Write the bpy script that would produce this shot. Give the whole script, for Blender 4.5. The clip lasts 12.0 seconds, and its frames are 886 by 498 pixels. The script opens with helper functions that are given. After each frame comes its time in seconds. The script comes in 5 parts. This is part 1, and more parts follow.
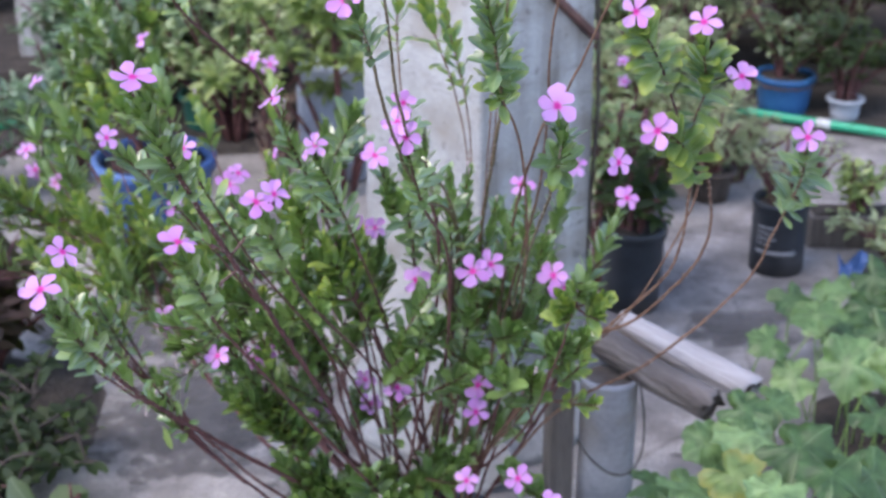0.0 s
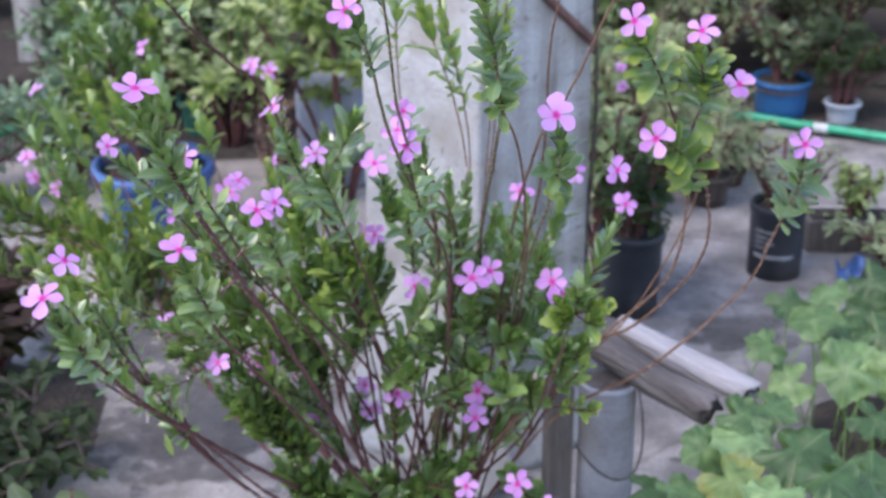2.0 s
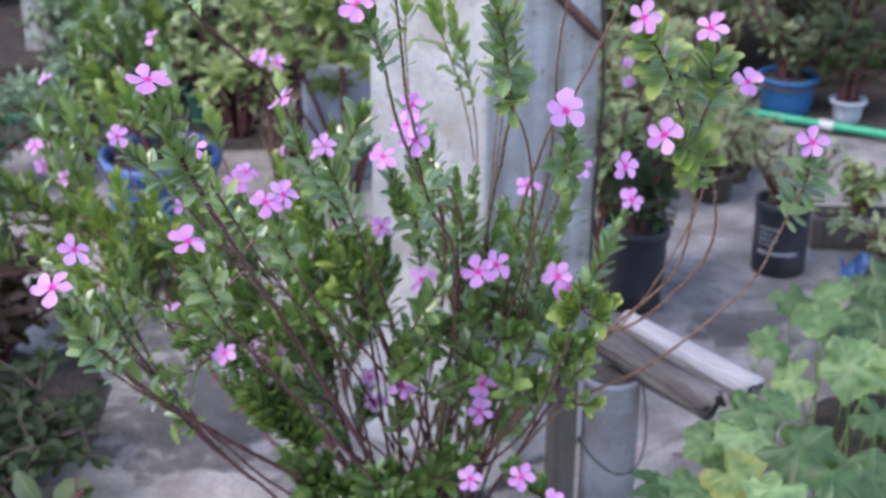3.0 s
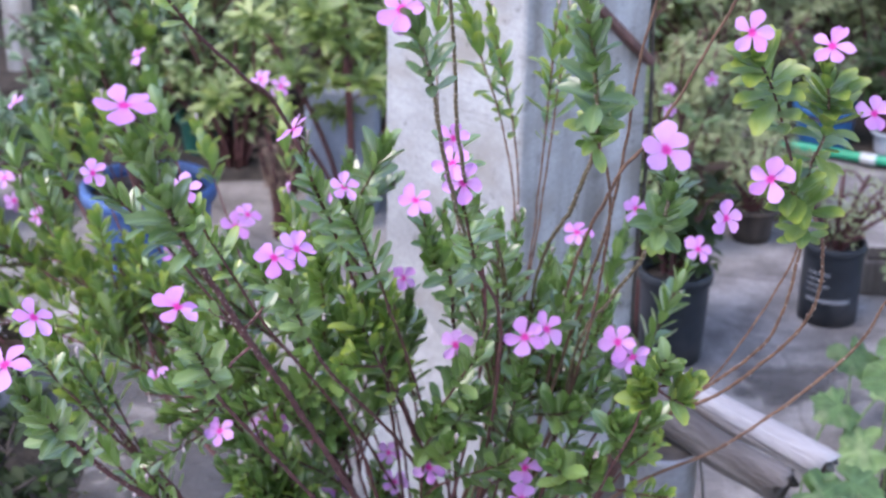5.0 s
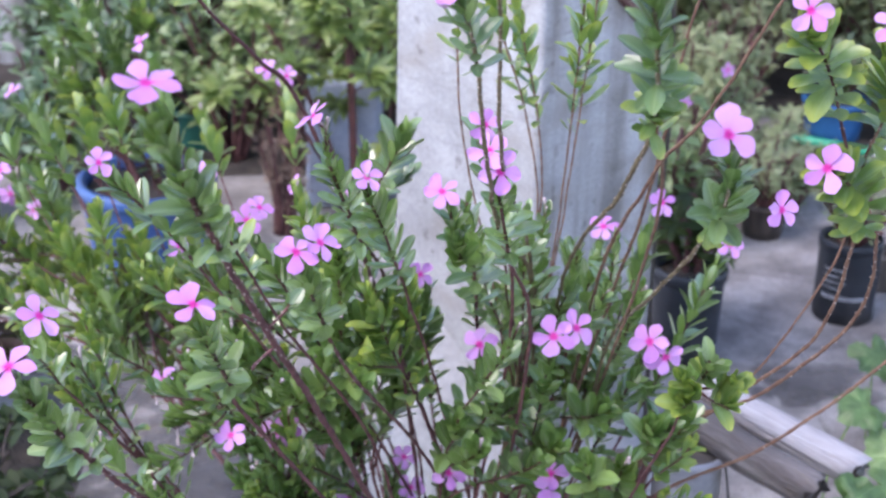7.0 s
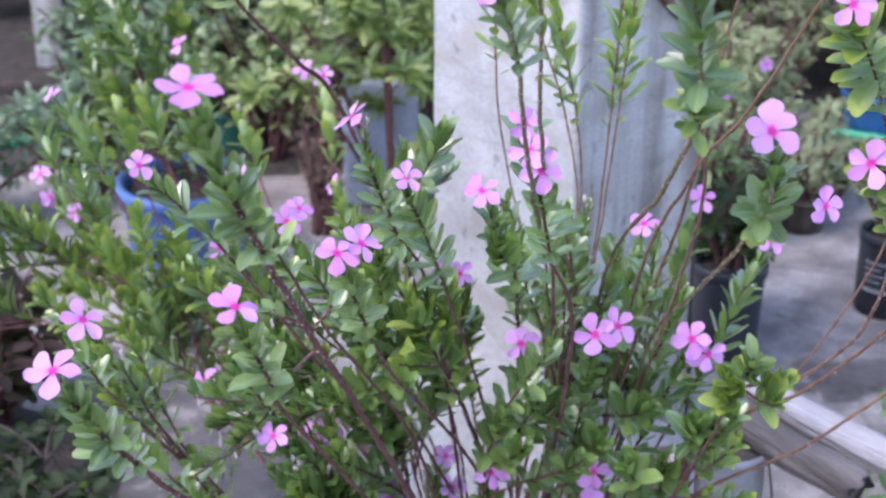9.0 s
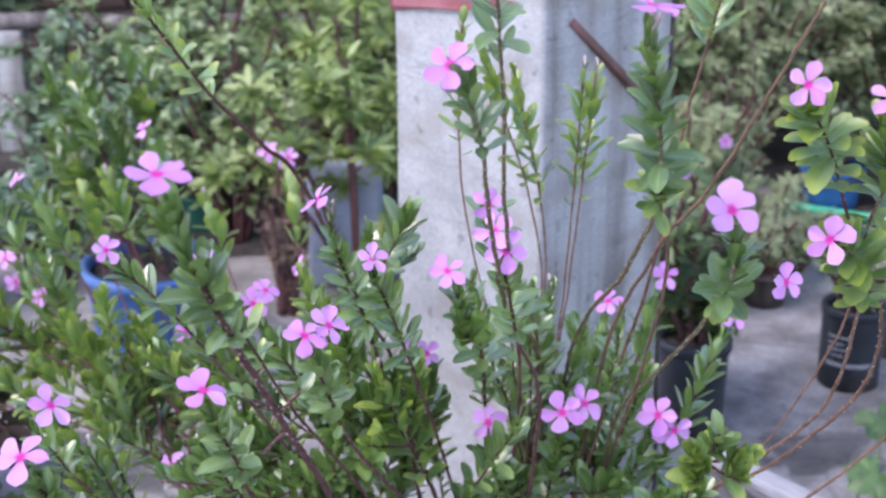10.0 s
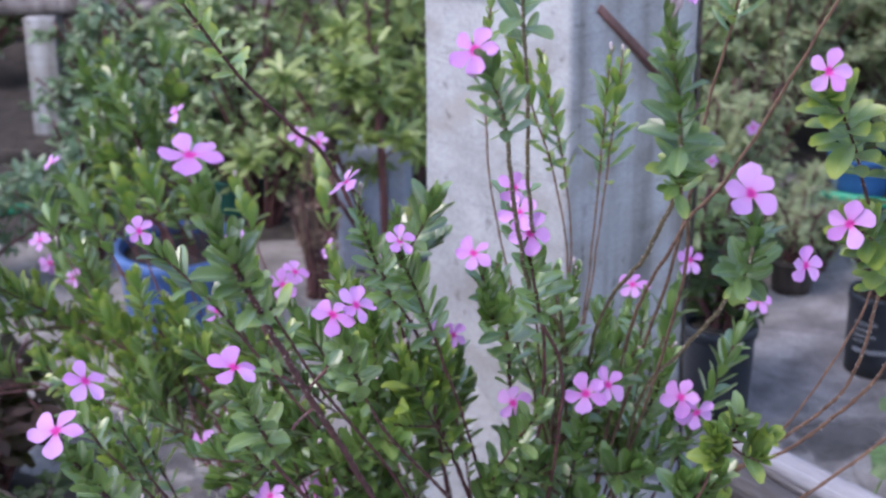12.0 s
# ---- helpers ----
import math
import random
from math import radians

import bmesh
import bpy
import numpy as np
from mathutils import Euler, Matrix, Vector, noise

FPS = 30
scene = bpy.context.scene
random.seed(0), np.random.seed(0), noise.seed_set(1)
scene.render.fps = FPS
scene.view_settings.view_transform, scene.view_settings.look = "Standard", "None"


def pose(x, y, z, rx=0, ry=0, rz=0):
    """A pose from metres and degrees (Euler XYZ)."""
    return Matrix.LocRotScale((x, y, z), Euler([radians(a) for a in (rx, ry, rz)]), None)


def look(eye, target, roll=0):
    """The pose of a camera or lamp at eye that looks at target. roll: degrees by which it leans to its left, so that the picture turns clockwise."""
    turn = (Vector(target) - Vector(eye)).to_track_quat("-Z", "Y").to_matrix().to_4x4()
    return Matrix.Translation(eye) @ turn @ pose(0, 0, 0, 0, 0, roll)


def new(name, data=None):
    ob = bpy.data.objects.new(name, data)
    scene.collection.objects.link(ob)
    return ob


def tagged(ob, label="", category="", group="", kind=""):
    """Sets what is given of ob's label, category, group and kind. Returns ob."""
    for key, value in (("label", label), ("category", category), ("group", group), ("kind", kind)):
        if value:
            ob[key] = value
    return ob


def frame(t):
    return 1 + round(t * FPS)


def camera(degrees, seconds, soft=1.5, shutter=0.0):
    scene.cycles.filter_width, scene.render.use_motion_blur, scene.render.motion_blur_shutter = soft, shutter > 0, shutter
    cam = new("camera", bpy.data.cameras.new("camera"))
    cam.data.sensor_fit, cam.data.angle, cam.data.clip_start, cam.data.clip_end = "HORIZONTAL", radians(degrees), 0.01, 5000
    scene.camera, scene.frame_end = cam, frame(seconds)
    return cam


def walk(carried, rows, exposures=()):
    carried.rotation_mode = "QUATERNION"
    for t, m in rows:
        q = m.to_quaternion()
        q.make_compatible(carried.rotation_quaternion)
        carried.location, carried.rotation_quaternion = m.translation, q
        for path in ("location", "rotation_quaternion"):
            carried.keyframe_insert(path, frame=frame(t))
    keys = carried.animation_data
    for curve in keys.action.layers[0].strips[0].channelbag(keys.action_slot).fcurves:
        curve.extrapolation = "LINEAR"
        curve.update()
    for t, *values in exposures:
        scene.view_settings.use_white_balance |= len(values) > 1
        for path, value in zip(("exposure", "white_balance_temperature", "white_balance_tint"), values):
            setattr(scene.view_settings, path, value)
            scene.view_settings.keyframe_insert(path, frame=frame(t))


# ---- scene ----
cam = camera(32.0, 12.0, soft=2.45)
cam.data.dof.use_dof = True
cam.data.dof.focus_distance = 1.15
cam.data.dof.aperture_fstop = 11.5
PATH = [
    (0, (0.018, 0.004, 1.399), (-0.034, 1.823, 0.57), -0.1),
    (0.5, (0.025, 0.016, 1.396), (-0.026, 1.837, 0.571), -0.1),
    (1, (0.026, 0.016, 1.397), (-0.02, 1.837, 0.571), -0.3),
    (1.5, (0.023, 0.011, 1.399), (-0.023, 1.832, 0.573), -0.3),
    (2, (0.016, -0.002, 1.407), (-0.033, 1.819, 0.581), -0.2),
    (2.5, (0.015, -0.011, 1.406), (-0.017, 1.808, 0.576), 0.4),
    (3, (0.011, -0.008, 1.411), (-0.041, 1.809, 0.576), 0.4),
    (3.5, (0.017, -0.008, 1.421), (-0.048, 1.814, 0.599), 0.0),
    (5.5, (-0.06, 0.343, 1.286), (-0.097, 2.176, 0.486), 1.2),
    (6, (-0.064, 0.35, 1.28), (-0.094, 2.185, 0.486), 1.1),
    (6.5, (-0.078, 0.346, 1.282), (-0.102, 2.181, 0.485), 1.3),
    (8.5, (-0.082, 0.352, 1.282), (-0.143, 2.166, 0.442), 0.1),
    (9, (-0.084, 0.35, 1.283), (-0.158, 2.176, 0.472), 0.0),
    (9.5, (-0.087, 0.346, 1.286), (-0.124, 2.203, 0.545), 0.0),
    (10, (-0.085, 0.341, 1.289), (-0.114, 2.207, 0.571), -0.2),
    (10.5, (-0.083, 0.333, 1.293), (-0.099, 2.206, 0.593), -0.5),
    (11, (-0.084, 0.333, 1.296), (-0.114, 2.208, 0.601), -0.6),
    (11.5, (-0.083, 0.322, 1.295), (-0.142, 2.188, 0.578), -0.4),
    (12, (-0.081, 0.318, 1.294), (-0.149, 2.177, 0.56), -0.3),
]
walk(cam, [(t, look(eye, target, roll)) for t, eye, target, roll in PATH],
     [(0, 1.36, 6780, 17.5), (3.5, 1.36, 6780, 17.5), (5.5, 1.60, 6620, 21), (6, 1.66, 6620, 21), (6.5, 1.58, 6620, 21), (8.5, 1.57, 6580, 21.5), (9.5, 1.53, 6600, 21), (12, 1.18, 6600, 20.5)])

# ---- light: an open, overcast sky ----
world = bpy.data.worlds.new("sky")
scene.world = world
world.use_nodes = True
wn = world.node_tree.nodes
sky = wn.new("ShaderNodeTexSky")
sky.sky_type, sky.sun_disc = "NISHITA", False
sky.sun_elevation, sky.sun_rotation = radians(55), radians(234)
world.node_tree.links.new(sky.outputs[0], wn["Background"].inputs[0])
wn["Background"].inputs[1].default_value = 0.2
sun_data = bpy.data.lights.new("sun", "SUN")
sun_data.energy, sun_data.angle, sun_data.color = 1.0, radians(36), (1.0, 0.975, 0.95)
sun = new("sun", sun_data)
sun.matrix_world = look((-3.4, -2.5, 6.0), (0, 0, 0))


# ---- materials ----
def nodes_of(name, rough=0.6, metallic=0.0, spec=0.5):
    m = bpy.data.materials.new(name)
    m.use_nodes = True
    b = m.node_tree.nodes["Principled BSDF"]
    b.inputs["Roughness"].default_value = rough
    b.inputs["Metallic"].default_value = metallic
    b.inputs["Specular IOR Level"].default_value = spec
    return m, m.node_tree.nodes, m.node_tree.links, b


def noise_node(n, l, scale, detail=4.0, stretch=None, coords="Object"):
    tc = n.new("ShaderNodeTexCoord")
    tex = n.new("ShaderNodeTexNoise")
    tex.inputs["Scale"].default_value, tex.inputs["Detail"].default_value = scale, detail
    src = tc.outputs[coords]
    if stretch:
        mp = n.new("ShaderNodeMapping")
        mp.inputs["Scale"].default_value = stretch
        l.new(src, mp.inputs["Vector"])
        src = mp.outputs[0]
    l.new(src, tex.inputs["Vector"])
    return tex


def ramp_node(n, l, fac, stops):
    r = n.new("ShaderNodeValToRGB")
    e = r.color_ramp.elements
    while len(e) < len(stops):
        e.new(0.5)
    for el, (pos, col) in zip(e, stops):
        el.position, el.color = pos, (*col, 1) if len(col) == 3 else col
    l.new(fac, r.inputs[0])
    return r


def mix_node(n, l, fac, a, b, blend="MIX"):
    m = n.new("ShaderNodeMix")
    m.data_type, m.blend_type = "RGBA", blend
    for sock, v in ((m.inputs["Factor"], fac), (m.inputs[6], a), (m.inputs[7], b)):
        if isinstance(v, (int, float)):
            sock.default_value = v
        elif isinstance(v, tuple):
            sock.default_value = (*v, 1)
        else:
            l.new(v, sock)
    return m.outputs[2]


def bump_node(n, l, b, height, strength, distance):
    bp = n.new("ShaderNodeBump")
    bp.inputs["Strength"].default_value, bp.inputs["Distance"].default_value = strength, distance
    l.new(height, bp.inputs["Height"])
    l.new(bp.outputs[0], b.inputs["Normal"])


def surface(name, dark, light, scale=20.0, fine=160.0, rough=0.6, bump=0.3, depth=0.002, stretch=None, metallic=0.0, spec=0.5, stain=None, stain_scale=4.0):
    """Two tones mixed by broad and fine noise, an optional stain, and relief."""
    m, n, l, b = nodes_of(name, rough, metallic, spec)
    big, small = noise_node(n, l, scale, 5, stretch), noise_node(n, l, fine, 3, stretch)
    col = ramp_node(n, l, big.outputs[0], [(0.3, dark), (0.7, light)]).outputs[0]
    grain = ramp_node(n, l, small.outputs[0], [(0.25, (0.72, 0.72, 0.72)), (0.75, (1.15, 1.15, 1.15))]).outputs[0]
    col = mix_node(n, l, 0.7, col, grain, "MULTIPLY")
    if stain:
        s = noise_node(n, l, stain_scale, 6, stretch)
        mask = ramp_node(n, l, s.outputs[0], [(0.5, (0, 0, 0)), (0.68, (1, 1, 1))]).outputs[0]
        col = mix_node(n, l, mask, col, stain)
    l.new(col, b.inputs["Base Color"])
    bump_node(n, l, b, small.outputs[0], bump, depth)
    return m


def leaf_material(name, deep, mid, pale, vein, rough=0.38, through_light=0.3, edge=None, wax=0.0, spec=0.75, rib=0.6, mottle=(0.75, 1.15, 45)):
    """A leaf: hue by leaf, pale midrib along the length, a little light through the blade."""
    m, n, l, b = nodes_of(name, rough, 0.0, spec)
    geo, info = n.new("ShaderNodeNewGeometry"), n.new("ShaderNodeObjectInfo")
    add = n.new("ShaderNodeMath")
    add.operation = "ADD"
    l.new(geo.outputs["Random Per Island"], add.inputs[0])
    l.new(info.outputs["Random"], add.inputs[1])
    wrap = n.new("ShaderNodeMath")
    wrap.operation = "FRACT"
    l.new(add.outputs[0], wrap.inputs[0])
    col = ramp_node(n, l, wrap.outputs[0], [(0.0, deep), (0.55, mid), (1.0, pale)]).outputs[0]
    mottled = noise_node(n, l, mottle[2], 3)
    tone = ramp_node(n, l, mottled.outputs[0], [(0.3, (mottle[0], mottle[0] + 0.03, mottle[0])), (0.7, (mottle[1], mottle[1] - 0.03, mottle[1] - 0.05))]).outputs[0]
    col = mix_node(n, l, 0.8, col, tone, "MULTIPLY")
    uv = n.new("ShaderNodeUVMap")
    sep = n.new("ShaderNodeSeparateXYZ")
    l.new(uv.outputs[0], sep.inputs[0])
    if edge:
        rim = ramp_node(n, l, sep.outputs[1], [(0.62, (0, 0, 0)), (1.0, (0.8, 0.8, 0.8))]).outputs[0]
        col = mix_node(n, l, rim, col, edge)
    mid_line = ramp_node(n, l, sep.outputs[0], [(0.44, (0, 0, 0)), (0.49, (1, 1, 1)), (0.51, (1, 1, 1)), (0.56, (0, 0, 0))]).outputs[0]
    ribf = n.new("ShaderNodeMath")
    ribf.operation, ribf.inputs[1].default_value = "MULTIPLY", rib
    l.new(mid_line, ribf.inputs[0])
    col = mix_node(n, l, ribf.outputs[0], col, vein)
    l.new(col, b.inputs["Base Color"])
    b.inputs["Coat Weight"].default_value, b.inputs["Coat Roughness"].default_value, b.inputs["Coat IOR"].default_value = wax, 0.28, 1.7
    wave = noise_node(n, l, 90, 3)
    bump_node(n, l, b, wave.outputs[0], 0.35, 0.003)
    tr = n.new("ShaderNodeBsdfTranslucent")
    l.new(mix_node(n, l, 0.6, col, (0.25, 0.42, 0.06), "MIX"), tr.inputs[0])
    mx = n.new("ShaderNodeMixShader")
    mx.inputs[0].default_value = through_light
    l.new(b.outputs[0], mx.inputs[1])
    l.new(tr.outputs[0], mx.inputs[2])
    l.new(mx.outputs[0], n["Material Output"].inputs[0])
    return m


def petal_material(name, outer, pale, eye):
    m, n, l, b = nodes_of(name, 0.55, 0.0, 0.25)
    uv = n.new("ShaderNodeUVMap")
    sep = n.new("ShaderNodeSeparateXYZ")
    l.new(uv.outputs[0], sep.inputs[0])
    info = n.new("ShaderNodeObjectInfo")
    tone = mix_node(n, l, info.outputs["Random"], outer, pale)
    streak = noise_node(n, l, 6, 3, (30, 2, 1), "UV")
    fine = ramp_node(n, l, streak.outputs[0], [(0.3, (0.88, 0.84, 0.88)), (0.7, (1.05, 1.05, 1.05))]).outputs[0]
    tone = mix_node(n, l, 0.8, tone, fine, "MULTIPLY")
    grad = ramp_node(n, l, sep.outputs[1], [(0.0, (1, 1, 1)), (0.1, (0.95, 0.95, 0.95)), (0.24, (0.16, 0.16, 0.16)), (0.5, (0, 0, 0))]).outputs[0]
    col = mix_node(n, l, grad, tone, eye)
    l.new(col, b.inputs["Base Color"])
    tr = n.new("ShaderNodeBsdfTranslucent")
    l.new(col, tr.inputs[0])
    mx = n.new("ShaderNodeMixShader")
    mx.inputs[0].default_value = 0.3
    l.new(b.outputs[0], mx.inputs[1])
    l.new(tr.outputs[0], mx.inputs[2])
    l.new(mx.outputs[0], n["Material Output"].inputs[0])
    return m


PETAL = petal_material("petal_pink", (0.54, 0.235, 0.58), (0.66, 0.37, 0.70), (0.60, 0.03, 0.30))
EYE = surface("flower_eye", (0.45, 0.015, 0.18), (0.6, 0.03, 0.28), 300, 600, 0.6, 0.1)
BUD = surface("bud_pale", (0.30, 0.24, 0.24), (0.44, 0.36, 0.38), 60, 300, 0.5, 0.1)
SCAR = surface("leaf_scar", (0.34, 0.26, 0.22), (0.52, 0.44, 0.39), 200, 500, 0.7, 0.3)
LEAF = leaf_material("leaf_green", (0.050, 0.108, 0.027), (0.116, 0.205, 0.047), (0.215, 0.32, 0.095), (0.28, 0.38, 0.18), 0.3, 0.24, wax=1.0)
LEAF_YELLOW = leaf_material("leaf_yellowing", (0.080, 0.168, 0.034), (0.155, 0.26, 0.056), (0.255, 0.345, 0.082), (0.28, 0.38, 0.15), 0.3, edge=(0.36, 0.41, 0.05), wax=0.7)
LEAF_BACK = leaf_material("leaf_shrub", (0.10, 0.16, 0.05), (0.22, 0.30, 0.12), (0.40, 0.47, 0.26), (0.32, 0.4, 0.2), 0.38)
LEAF_DARK = leaf_material("leaf_dark", (0.045, 0.07, 0.035), (0.10, 0.14, 0.07), (0.2, 0.25, 0.13), (0.18, 0.23, 0.14), 0.4)
LEAF_LIME = leaf_material("leaf_lime", (0.085, 0.135, 0.034), (0.21, 0.285, 0.075), (0.36, 0.42, 0.14), (0.34, 0.42, 0.17), 0.4)
LEAF_BLUISH = leaf_material("leaf_bluish", (0.055, 0.10, 0.055), (0.14, 0.22, 0.13), (0.29, 0.38, 0.26), (0.26, 0.34, 0.22), 0.36, mottle=(0.65, 1.2, 45))
LEAF_GREY = leaf_material("leaf_grey_green", (0.175, 0.21, 0.10), (0.29, 0.335, 0.175), (0.43, 0.47, 0.265), (0.3, 0.34, 0.24), 0.6)
LEAF_RED = leaf_material("leaf_dark_red", (0.013, 0.007, 0.009), (0.028, 0.012, 0.014), (0.042, 0.024, 0.02), (0.05, 0.025, 0.025), 0.6, spec=0.25)
SQUASH = leaf_material("leaf_squash", (0.034, 0.076, 0.022), (0.088, 0.160, 0.056), (0.175, 0.275, 0.112), (0.20, 0.30, 0.135), 0.5, 0.15, rib=0.38, spec=0.5, mottle=(0.55, 1.5, 60))
SQUASH_OLD = leaf_material("leaf_squash_yellowing", (0.09, 0.15, 0.045), (0.15, 0.215, 0.07), (0.22, 0.28, 0.09), (0.20, 0.27, 0.11), 0.45, 0.15, edge=(0.24, 0.23, 0.06), rib=0.3, spec=0.4, mottle=(0.6, 1.4, 60))
# dark green leaves with the deep shade they stand in mixed into the colour
LEAF_SHADE = leaf_material("leaf_shade_in_colour", (0.010, 0.018, 0.009), (0.020, 0.035, 0.016), (0.04, 0.06, 0.026), (0.05, 0.075, 0.036), 0.6, spec=0.25)
ROT = surface("rotten_wood", (0.02, 0.014, 0.012), (0.09, 0.06, 0.05), 60, 260, 0.95, 0.9, 0.006)
PEACH = surface("peach_wall_paint", (0.55, 0.42, 0.32), (0.68, 0.54, 0.42), 3, 60, 0.9, 0.3, 0.003)
STEM = surface("stem_brown", (0.058, 0.022, 0.024), (0.145, 0.062, 0.06), 90, 420, 0.6, 0.6, 0.003, spec=0.3)
STEM_TAN = surface("stem_tan", (0.11, 0.06, 0.043), (0.23, 0.135, 0.092), 70, 400, 0.65, 0.5, 0.003, spec=0.3)
STEM_OLIVE = surface("stem_olive", (0.085, 0.066, 0.036), (0.19, 0.15, 0.085), 60, 400, 0.6, 0.5, 0.003, spec=0.3)
STEM_GREEN = surface("stem_green", (0.10, 0.2, 0.05), (0.2, 0.32, 0.09), 60, 300, 0.5, 0.2)
PLASTER = surface("limewashed_plaster", (0.298, 0.301, 0.310), (0.396, 0.402, 0.416), 7, 150, 0.85, 0.45, 0.003, stretch=(1, 1, 1.3), stain=(0.25, 0.235, 0.22), stain_scale=8)


def add_marks(m):
    """Rain streaks that run down the plaster, brush marks across it and dark pits."""
    n, l = m.node_tree.nodes, m.node_tree.links
    b = n["Principled BSDF"]
    col = b.inputs["Base Color"].links[0].from_socket
    runs = noise_node(n, l, 3.0, 7, (7, 7, 0.6))
    streak = ramp_node(n, l, runs.outputs[0], [(0.38, (1.12, 1.11, 1.10)), (0.47, (0.95, 0.93, 0.91)), (0.55, (0.68, 0.64, 0.59)), (0.66, (0.38, 0.345, 0.305))]).outputs[0]
    tc, sep = n.new("ShaderNodeTexCoord"), n.new("ShaderNodeSeparateXYZ")
    l.new(tc.outputs["Object"], sep.inputs[0])
    wet = n.new("ShaderNodeMapRange")
    wet.inputs["From Min"].default_value, wet.inputs["From Max"].default_value = -0.126, -0.11
    wet.inputs["To Min"].default_value = 0.12
    l.new(sep.outputs[0], wet.inputs["Value"])
    amount = mix_node(n, l, noise_node(n, l, 3.5, 4).outputs[0], (0.5, 0.5, 0.5), (1.0, 1.0, 1.0))
    amount = mix_node(n, l, 1.0, amount, wet.outputs[0], "MULTIPLY")
    col = mix_node(n, l, amount, col, streak, "MULTIPLY")
    seams = noise_node(n, l, 2.0, 6, (1.0, 1.0, 13))
    seam = ramp_node(n, l, seams.outputs[0], [(0.485, (1, 1, 1)), (0.498, (0.72, 0.71, 0.70)), (0.511, (1, 1, 1))]).outputs[0]
    broken = ramp_node(n, l, noise_node(n, l, 9, 3).outputs[0], [(0.45, (0, 0, 0)), (0.6, (1, 1, 1))]).outputs[0]
    col = mix_node(n, l, broken, col, mix_node(n, l, 1.0, col, seam, "MULTIPLY"))
    brush = noise_node(n, l, 3.0, 5, (1.5, 1.5, 7))
    band = ramp_node(n, l, brush.outputs[0], [(0.35, (0.86, 0.86, 0.86)), (0.6, (1.08, 1.08, 1.08))]).outputs[0]
    col = mix_node(n, l, 0.6, col, band, "MULTIPLY")
    pits = noise_node(n, l, 38, 4)
    spot = ramp_node(n, l, pits.outputs[0], [(0.63, (1, 1, 1)), (0.70, (0.5, 0.48, 0.46))]).outputs[0]
    col = mix_node(n, l, 0.7, col, spot, "MULTIPLY")
    l.new(col, b.inputs["Base Color"])


add_marks(PLASTER)
CONCRETE = surface("weathered_concrete", (0.185, 0.17, 0.162), (0.385, 0.357, 0.345), 9.0, 60, 0.9, 0.8, 0.006, stain=(0.14, 0.125, 0.12), stain_scale=7)


def add_cracks(m):
    """Thin dark cracks and scattered grit."""
    n, l = m.node_tree.nodes, m.node_tree.links
    b = n["Principled BSDF"]
    col = b.inputs["Base Color"].links[0].from_socket
    tc, bend = n.new("ShaderNodeTexCoord"), noise_node(n, l, 3.0, 5)
    warp = mix_node(n, l, 0.12, tc.outputs["Object"], bend.outputs[1])
    cell = n.new("ShaderNodeTexVoronoi")
    cell.feature, cell.inputs["Scale"].default_value = "DISTANCE_TO_EDGE", 1.7
    l.new(warp, cell.inputs["Vector"])
    line = ramp_node(n, l, cell.outputs["Distance"], [(0.002, (0.4, 0.39, 0.38)), (0.009, (1, 1, 1))]).outputs[0]
    col = mix_node(n, l, 0.45, col, line, "MULTIPLY")
    broad = ramp_node(n, l, noise_node(n, l, 1.3, 4).outputs[0], [(0.3, (0.76, 0.75, 0.74)), (0.7, (1.12, 1.12, 1.12))]).outputs[0]
    col = mix_node(n, l, 0.9, col, broad, "MULTIPLY")
    grit = noise_node(n, l, 210, 3)
    speck = ramp_node(n, l, grit.outputs[0], [(0.34, (0.55, 0.54, 0.53)), (0.45, (1, 1, 1)), (0.62, (1, 1, 1)), (0.7, (1.35, 1.35, 1.35))]).outputs[0]
    col = mix_node(n, l, 0.8, col, speck, "MULTIPLY")
    l.new(col, b.inputs["Base Color"])


add_cracks(CONCRETE)
PALE = surface("pale_concrete", (0.25, 0.25, 0.255), (0.36, 0.36, 0.37), 9, 90, 0.9, 0.6, 0.004, stain=(0.25, 0.24, 0.235), stain_scale=8)
SOIL = surface("dark_soil", (0.025, 0.02, 0.017), (0.068, 0.055, 0.046), 25, 120, 0.95, 0.9, 0.01)
WOOD_GREY = surface("silvered_wood", (0.25, 0.23, 0.235), (0.58, 0.56, 0.59), 9, 130, 0.85, 0.9, 0.004, stretch=(2.2, 2.2, 0.25), stain=(0.09, 0.07, 0.06), stain_scale=9)
WOOD_BARK = surface("weathered_brown_wood", (0.05, 0.038, 0.033), (0.25, 0.22, 0.215), 8, 110, 0.85, 0.9, 0.005, stretch=(2.2, 2.2, 0.45), stain=(0.04, 0.03, 0.027), stain_scale=11)
WOOD_RED = surface("red_brown_wood", (0.07, 0.03, 0.026), (0.16, 0.075, 0.065), 20, 160, 0.6, 0.4, 0.002, stretch=(1, 1, 0.2))
WOOD_DARK = surface("dark_old_wood", (0.03, 0.024, 0.02), (0.08, 0.06, 0.05), 10, 90, 0.85, 0.6, 0.004, stretch=(4, 4, 0.5))
BLUE = surface("blue_plastic", (0.028, 0.075, 0.21), (0.05, 0.12, 0.31), 8, 120, 0.45, 0.08, 0.001, stain=(0.12, 0.2, 0.4), stain_scale=7)
BLUE_DARK = surface("blue_tub_plastic", (0.017, 0.095, 0.25), (0.026, 0.14, 0.35), 8, 120, 0.5, 0.08, 0.001)
BLACK = surface("black_plastic", (0.012, 0.016, 0.022), (0.03, 0.037, 0.048), 12, 140, 0.5, 0.08, 0.001, stain=(0.06, 0.06, 0.065), stain_scale=8)
